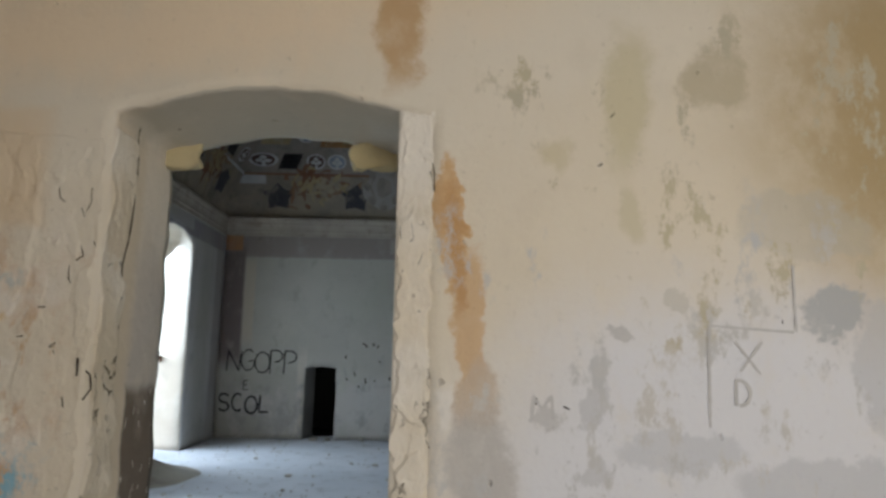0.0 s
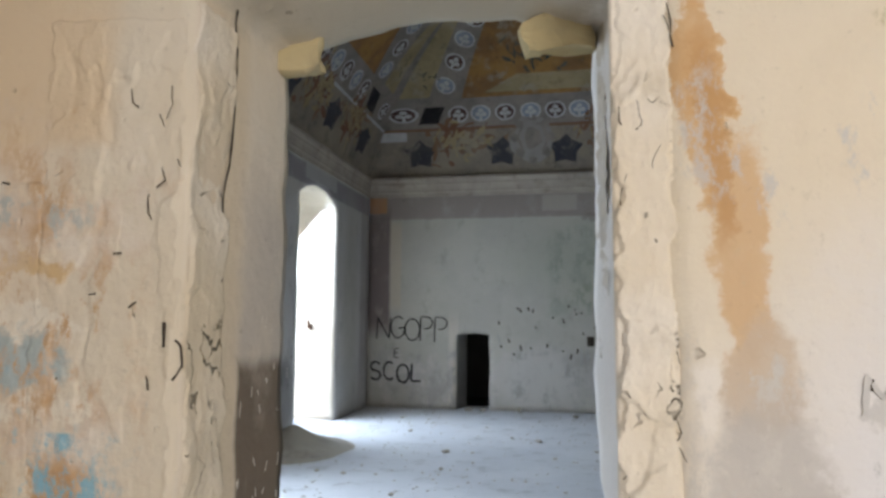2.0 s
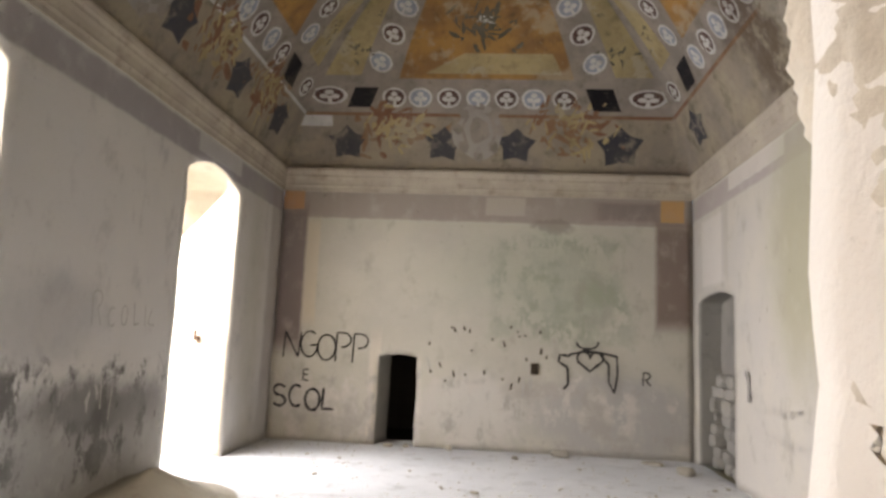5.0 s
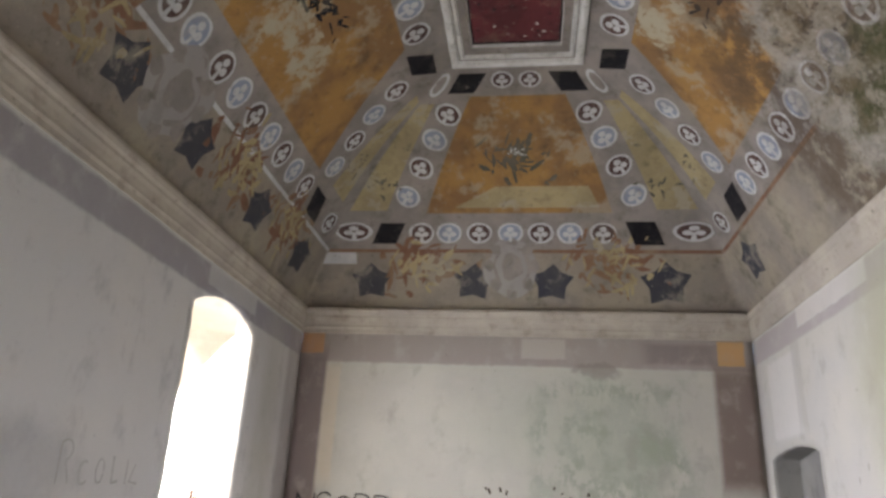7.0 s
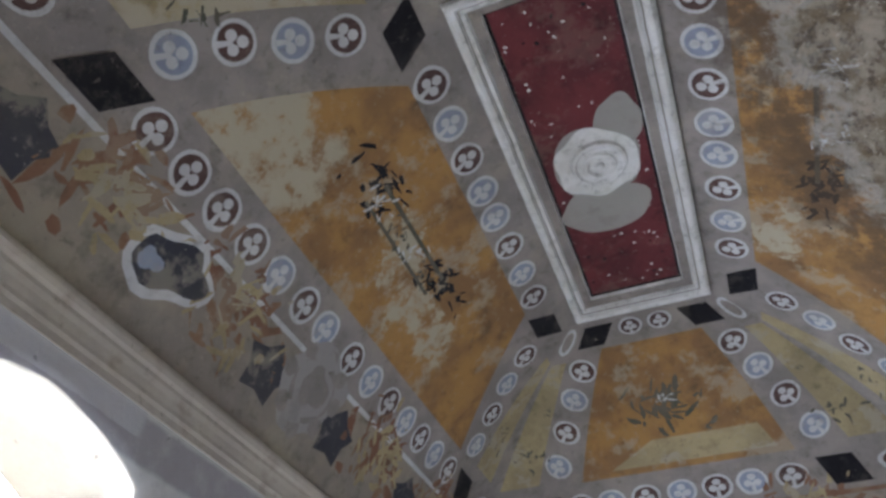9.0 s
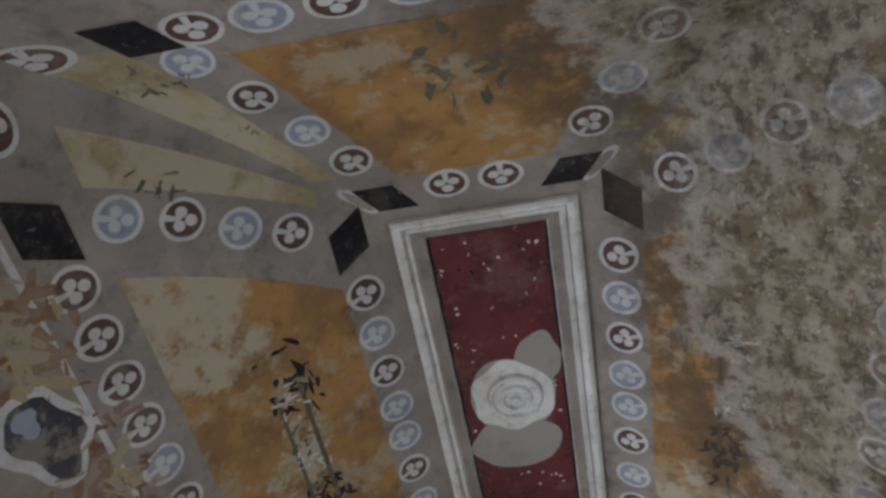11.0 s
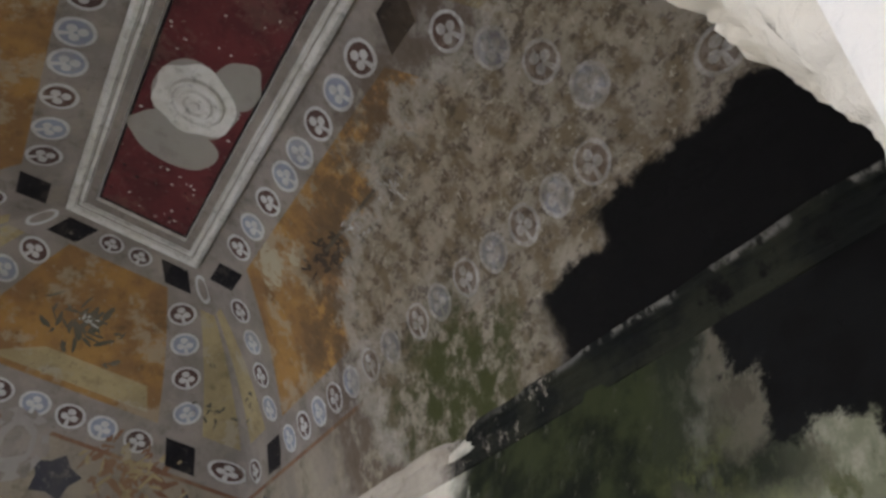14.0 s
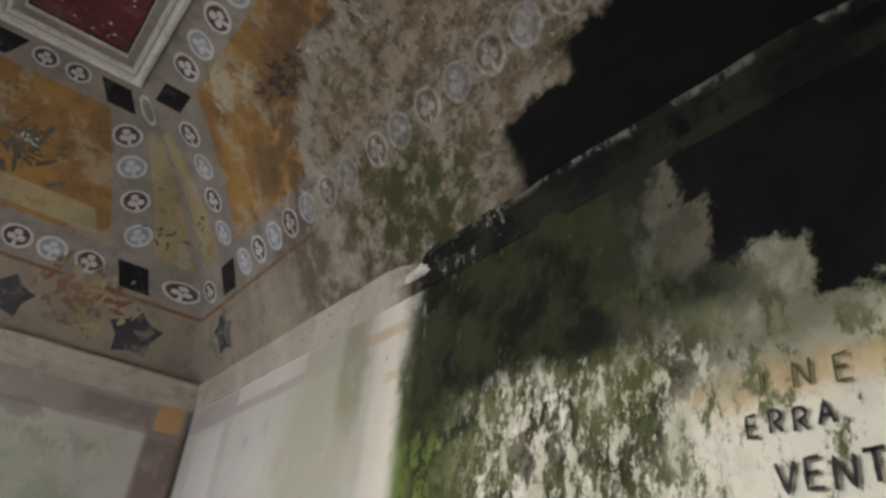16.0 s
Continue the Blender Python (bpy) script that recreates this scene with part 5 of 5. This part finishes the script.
# ---------------------------------------------------------------- loose and broken things
def stone(name, size, seed, material, label, category="stone", group="", square=0.4):
    bm = bmesh.new()
    bmesh.ops.create_icosphere(bm, subdivisions=3, radius=1.0)
    for v in bm.verts:
        n = v.co.copy()
        k = 1 + 0.35 * noise.noise(n * 1.1 + Vector((seed, 0, 0))) + 0.12 * noise.noise(n * 3.5 + Vector((0, seed, 0)))
        q = n * k
        m = max(abs(q.x), abs(q.y), abs(q.z))
        q = q.lerp(q * (0.8 / m), square)
        v.co = Vector((q.x * size[0], q.y * size[1], q.z * size[2]))
    low = min(v.co.z for v in bm.verts)
    for v in bm.verts:
        v.co.z -= low + 0.1 * size[2]
    return tagged(obj(name, bm, material), label, category if label else "", group)


for k, (x, y, w, d, h) in enumerate(((1.17, 9.80, 0.14, 0.08, 0.05), (-0.36, 9.88, 0.05, 0.05, 0.045), (2.35, 9.55, 0.16, 0.10, 0.03), (0.55, 9.4, 0.05, 0.04, 0.025),
                                     (-0.95, 9.86, 0.07, 0.05, 0.03), (-1.2, 9.86, 0.08, 0.05, 0.03), (2.6, 8.9, 0.10, 0.12, 0.06), (0.1, 7.1, 0.05, 0.03, 0.02), (-0.9, 6.2, 0.06, 0.04, 0.02))):
    st = stone("stone", (w, d, h), k * 3.7, M_STONE, "broken piece of plaster lying on the dusty floor", "rubble", "plaster rubble on the floor")
    st.location = (x, y, 0.0)
    st.rotation_euler = (0, 0, k * 1.3)


def dust_mound(name, cx, cy, rx, ry, h, label, material=M_FLOOR):
    bm = bmesh.new()
    n, m = 40, 10
    top = bm.verts.new((cx, cy, h))
    prev = None
    for j in range(1, m + 1):
        f = j / m
        row = []
        for i in range(n):
            t = 2 * math.pi * i / n
            r = f * (1 + 0.2 * noise.noise(Vector((math.cos(t), math.sin(t), cx))))
            x, y = cx + rx * r * math.cos(t), cy + ry * r * math.sin(t)
            z = h * (1 - f) ** 1.3 * (1 + 0.3 * noise.noise(Vector((x * 4, y * 4, 0)))) - 0.02 * (f > 0.95)
            row.append(bm.verts.new((x, y, z)))
        for i in range(n):
            k = (i + 1) % n
            if prev is None:
                bm.faces.new((top, row[i], row[k]))
            else:
                bm.faces.new((prev[i], row[i], row[k], prev[k]))
        prev = row
    return tagged(obj(name, bm, material, smooth=True), label, "rubble")


# The first heap's darker stone colour stands in for shade beside the wall.
dust_mound("dust_mound", -2.70, 6.0, 0.80, 0.90, 0.27, "low heap of rubble and dust against the wall, darkened in colour for shade", M_STONE)
dust_mound("dust_mound", -3.35, 7.6, 0.55, 0.85, 0.10, "low heap of grey dust in the window opening")


def crumbs():
    bm = bmesh.new()
    r = random.Random(12)
    for _ in range(900):
        x, y = r.uniform(-2.9, 2.9), 1.1 + 8.7 * r.random() ** 0.8
        s = r.uniform(0.004, 0.016) * (1 + (r.random() < 0.08))
        m = Matrix.Translation((x, y, s * 0.3)) @ Matrix.Rotation(r.uniform(0, 3), 4, "Z") @ Matrix.Diagonal((s * r.uniform(0.7, 1.6), s, s * 0.6, 1))
        bmesh.ops.create_icosphere(bm, subdivisions=1, radius=1.0, matrix=m)
    return tagged(obj("plaster_crumbs", bm, M_STONE), "crumbs of fallen plaster scattered over the floor", "rubble", kind="stuff")


crumbs()


M_IRON = plaster("rusted_iron", (0.05, 0.04, 0.035), (0.09, 0.05, 0.03), (0.03, 0.02, 0.02), relief=0.6)


def window_bracket(x, y, z):
    """Short iron pintle of a lost shutter: a plate, an arm and an upright pin."""
    base = new("window_bracket")
    base.location = (x, y, z)
    tagged(base, "rusted iron shutter bracket on the window side", "bracket")
    for name, size, at in (("plate", (0.05, 0.014, 0.10), (0, -0.006, 0)), ("arm", (0.022, 0.11, 0.022), (0, -0.06, 0.02)), ("pin", (0.03, 0.03, 0.13), (0, -0.11, 0.05))):
        bm = bmesh.new()
        bmesh.ops.create_cube(bm, size=1, matrix=Matrix.Translation(at) @ Matrix.Diagonal((*size, 1)))
        bmesh.ops.bevel(bm, geom=bm.edges[:], offset=0.004, segments=2, affect="EDGES")
        part(name, bm, M_IRON, base)


window_bracket(-3.37, 8.285, 1.38)


# broken masonry in the walled-up doorway
infill = new("niche_masonry")
infill.location = (3.24, 9.19, 0.0)
tagged(infill, "broken masonry that half fills an old doorway", "masonry", kind="structure")
rnd = random.Random(21)
z = 0.0
while z < 1.12:
    h = rnd.uniform(0.13, 0.2)
    y = -0.58
    while y < 0.5:
        w = rnd.uniform(0.2, 0.36)
        if not (0.02 < y < 0.22 and z < 0.9) and not (z > 0.9 and rnd.random() < 0.4):
            b = stone("brick", (0.11, w * 0.56, h * 0.62), rnd.uniform(0, 90), M_INFILL, "", square=0.85)
            b.parent = infill
            b.location = (rnd.uniform(-0.03, 0.03), y + w / 2, z)
            b.rotation_euler = (rnd.uniform(-0.08, 0.08), 0, rnd.uniform(-0.1, 0.1))
        y += w
    z += h


# crumbled plaster and stone along the edges of the doorway
def crumbled_edge(name, u0, u1, z0, z1, seed, put_point, material, label, step=0.007, amount=1.0):
    """A broken coat on a wall; where it has come off, the wall behind shows."""
    bm = bmesh.new()
    nu, nz = int((u1 - u0) / step), int((z1 - z0) / step)
    g = []
    for j in range(nz + 1):
        row = []
        for i in range(nu + 1):
            u, z = u0 + (u1 - u0) * i / nu, z0 + (z1 - z0) * j / nz
            inset = min(i, nu - i, j + 9, nz - j) * step / 0.05
            edge = min(1.0, inset + 0.5 * noise.noise(Vector((u * 5, z * 9, seed))) + 0.3 * noise.noise(Vector((u * 22, z * 22, seed))))
            h = amount * flakes(u, z, seed) + 0.001
            row.append(bm.verts.new(put_point(u, z, h if edge > 0.3 else min(h, 0.0) - 0.006 if inset > 0.01 else -0.015)))
        g.append(row)
    for j in range(nz):
        for i in range(nu):
            bm.faces.new((g[j][i], g[j][i + 1], g[j + 1][i + 1], g[j + 1][i]))
    return tagged(obj(name, bm, material, smooth=True), label, "masonry", kind="structure")


front = lambda u, z, h: (u, face_y(u, z) - h, z)
side = lambda u, z, h: (reveal_x(u, z) + h, u, z)
crumbled_edge("jamb_edge_east", 0.655, 0.81, 0.0, 2.53, 3.0, lambda u, z, h: (u, min(0.142, face_y(u, z)) - h - 0.006, z), M_EDGE, "crumbling yellowish mortar along the doorway edge", 0.005, 1.5)
crumbled_edge("jamb_edge_west", -1.02, -0.53, 0.0, 2.40, 11.0, front, M_ANTE, "crumbling cream plaster along the doorway edge", 0.006, 0.75)
crumbled_edge("reveal_edge_west", 0.13, 0.37, 0.0, 2.45, 23.0, side, M_EDGE, "crumbling cream plaster in the side of the doorway", 0.006, 0.8)
crumbled_edge("wall_flakes_west", -2.2, -0.98, 0.5, 1.9, 31.0, front, M_ANTE, "flaking painted plaster low on the wall", 0.010, 0.8)


broken = new("broken_jamb")
broken.location = (0.672, 0.785, 0.0)
tagged(broken, "broken stones and lime along the inner doorway edge", "masonry", kind="structure")
rnd = random.Random(44)
z = 2.0
while z < 2.44:
    h = rnd.uniform(0.06, 0.12)
    b = stone("stone", (rnd.uniform(0.03, 0.05), rnd.uniform(0.03, 0.055), h * 0.7), rnd.uniform(0, 90), M_LIME, "", square=0.55)
    b.parent = broken
    b.location = (rnd.uniform(0.035, 0.05), rnd.uniform(-0.04, 0.0), z)
    b.rotation_euler = (rnd.uniform(-0.4, 0.4), rnd.uniform(-0.4, 0.4), rnd.uniform(0, 3))
    z += h * 0.85


def broken_corner():
    """Thick broken lime on the hall corner of the doorway; it juts out more the higher it goes."""
    def jut(z):
        marks = ((1.36, 0.78), (1.45, 0.826), (1.62, 0.85), (1.78, 0.895), (1.90, 0.94), (2.60, 0.97))
        for (a, b), (c, d) in zip(marks, marks[1:]):
            if z <= c:
                return b + (d - b) * max(0.0, z - a) / (c - a)
        return marks[-1][1]
    bm = bmesh.new()
    nz, rows = 110, []
    for j in range(nz + 1):
        z = 1.36 + 1.24 * j / nz
        y1 = jut(z)
        path = [(0.668, 0.66), (0.650, 0.74), (0.640, y1 - 0.06), (0.643, y1 - 0.025), (0.665, y1 - 0.004), (0.72, y1), (0.85, y1 + 0.004), (1.05, y1 - 0.01), (1.25, y1 - 0.05), (1.32, 0.80)]
        row = []
        for (ax, ay), (bx, by) in zip(path, path[1:]):
            n = max(2, int(math.hypot(bx - ax, by - ay) / 0.011))
            for i in range(n):
                x, y = ax + (bx - ax) * i / n, ay + (by - ay) * i / n
                q = Vector((x, y, z))
                lump = 0.012 * noise.noise(q * 9) + 0.016 * abs(noise.noise(q * 24)) + 0.007 * noise.noise(q * 55)
                crack = max(0.0, 1 - abs(noise.noise(q * 11 + Vector((4, 1, 7)))) / 0.08) * 0.018
                row.append((x - 0.5 * (lump - crack), y + lump - crack, z + 0.012 * noise.noise(q * 17)))
        rows.append(row)
    m = min(len(r) for r in rows)
    pick = lambda r, i: r[min(len(r) - 1, round(i * (len(r) - 1) / (m - 1)))]
    g = [[bm.verts.new(pick(r, i)) for i in range(m)] for r in rows]
    for a, b in zip(g, g[1:]):
        for i in range(m - 1):
            bm.faces.new((a[i], a[i + 1], b[i + 1], b[i]))
    bm.faces.new(list(reversed(g[0])))
    return tagged(obj("broken_corner", bm, M_LIME, smooth=True), "jutting broken white lime on the hall corner of the doorway", "masonry", kind="structure")


broken_corner()


def lintel_stub(x, w, label):
    bm = bmesh.new()
    bmesh.ops.create_cube(bm, size=1)
    bmesh.ops.subdivide_edges(bm, edges=bm.edges[:], cuts=5, use_grid_fill=True)
    for v in bm.verts:
        q = Vector((v.co.x * w, v.co.y * 0.10, v.co.z * 0.14))
        v.co = q + Vector((rough(q + Vector((x, 0, 0)), 11, 0.05), rough(q + Vector((3, x, 0)), 14, 0.02), rough(q + Vector((x, 3, 0)), 9, 0.05)))
    ob = tagged(obj("lintel_stub", bm, M_LINTEL), label, "lintel", "stubs of the broken lintel", "structure")
    ob.location = (x, 0.75, 2.50)


lintel_stub(-0.48, 0.21, "yellowed plaster stub of the broken lintel")
lintel_stub(0.51, 0.24, "yellowed plaster stub of the broken lintel")
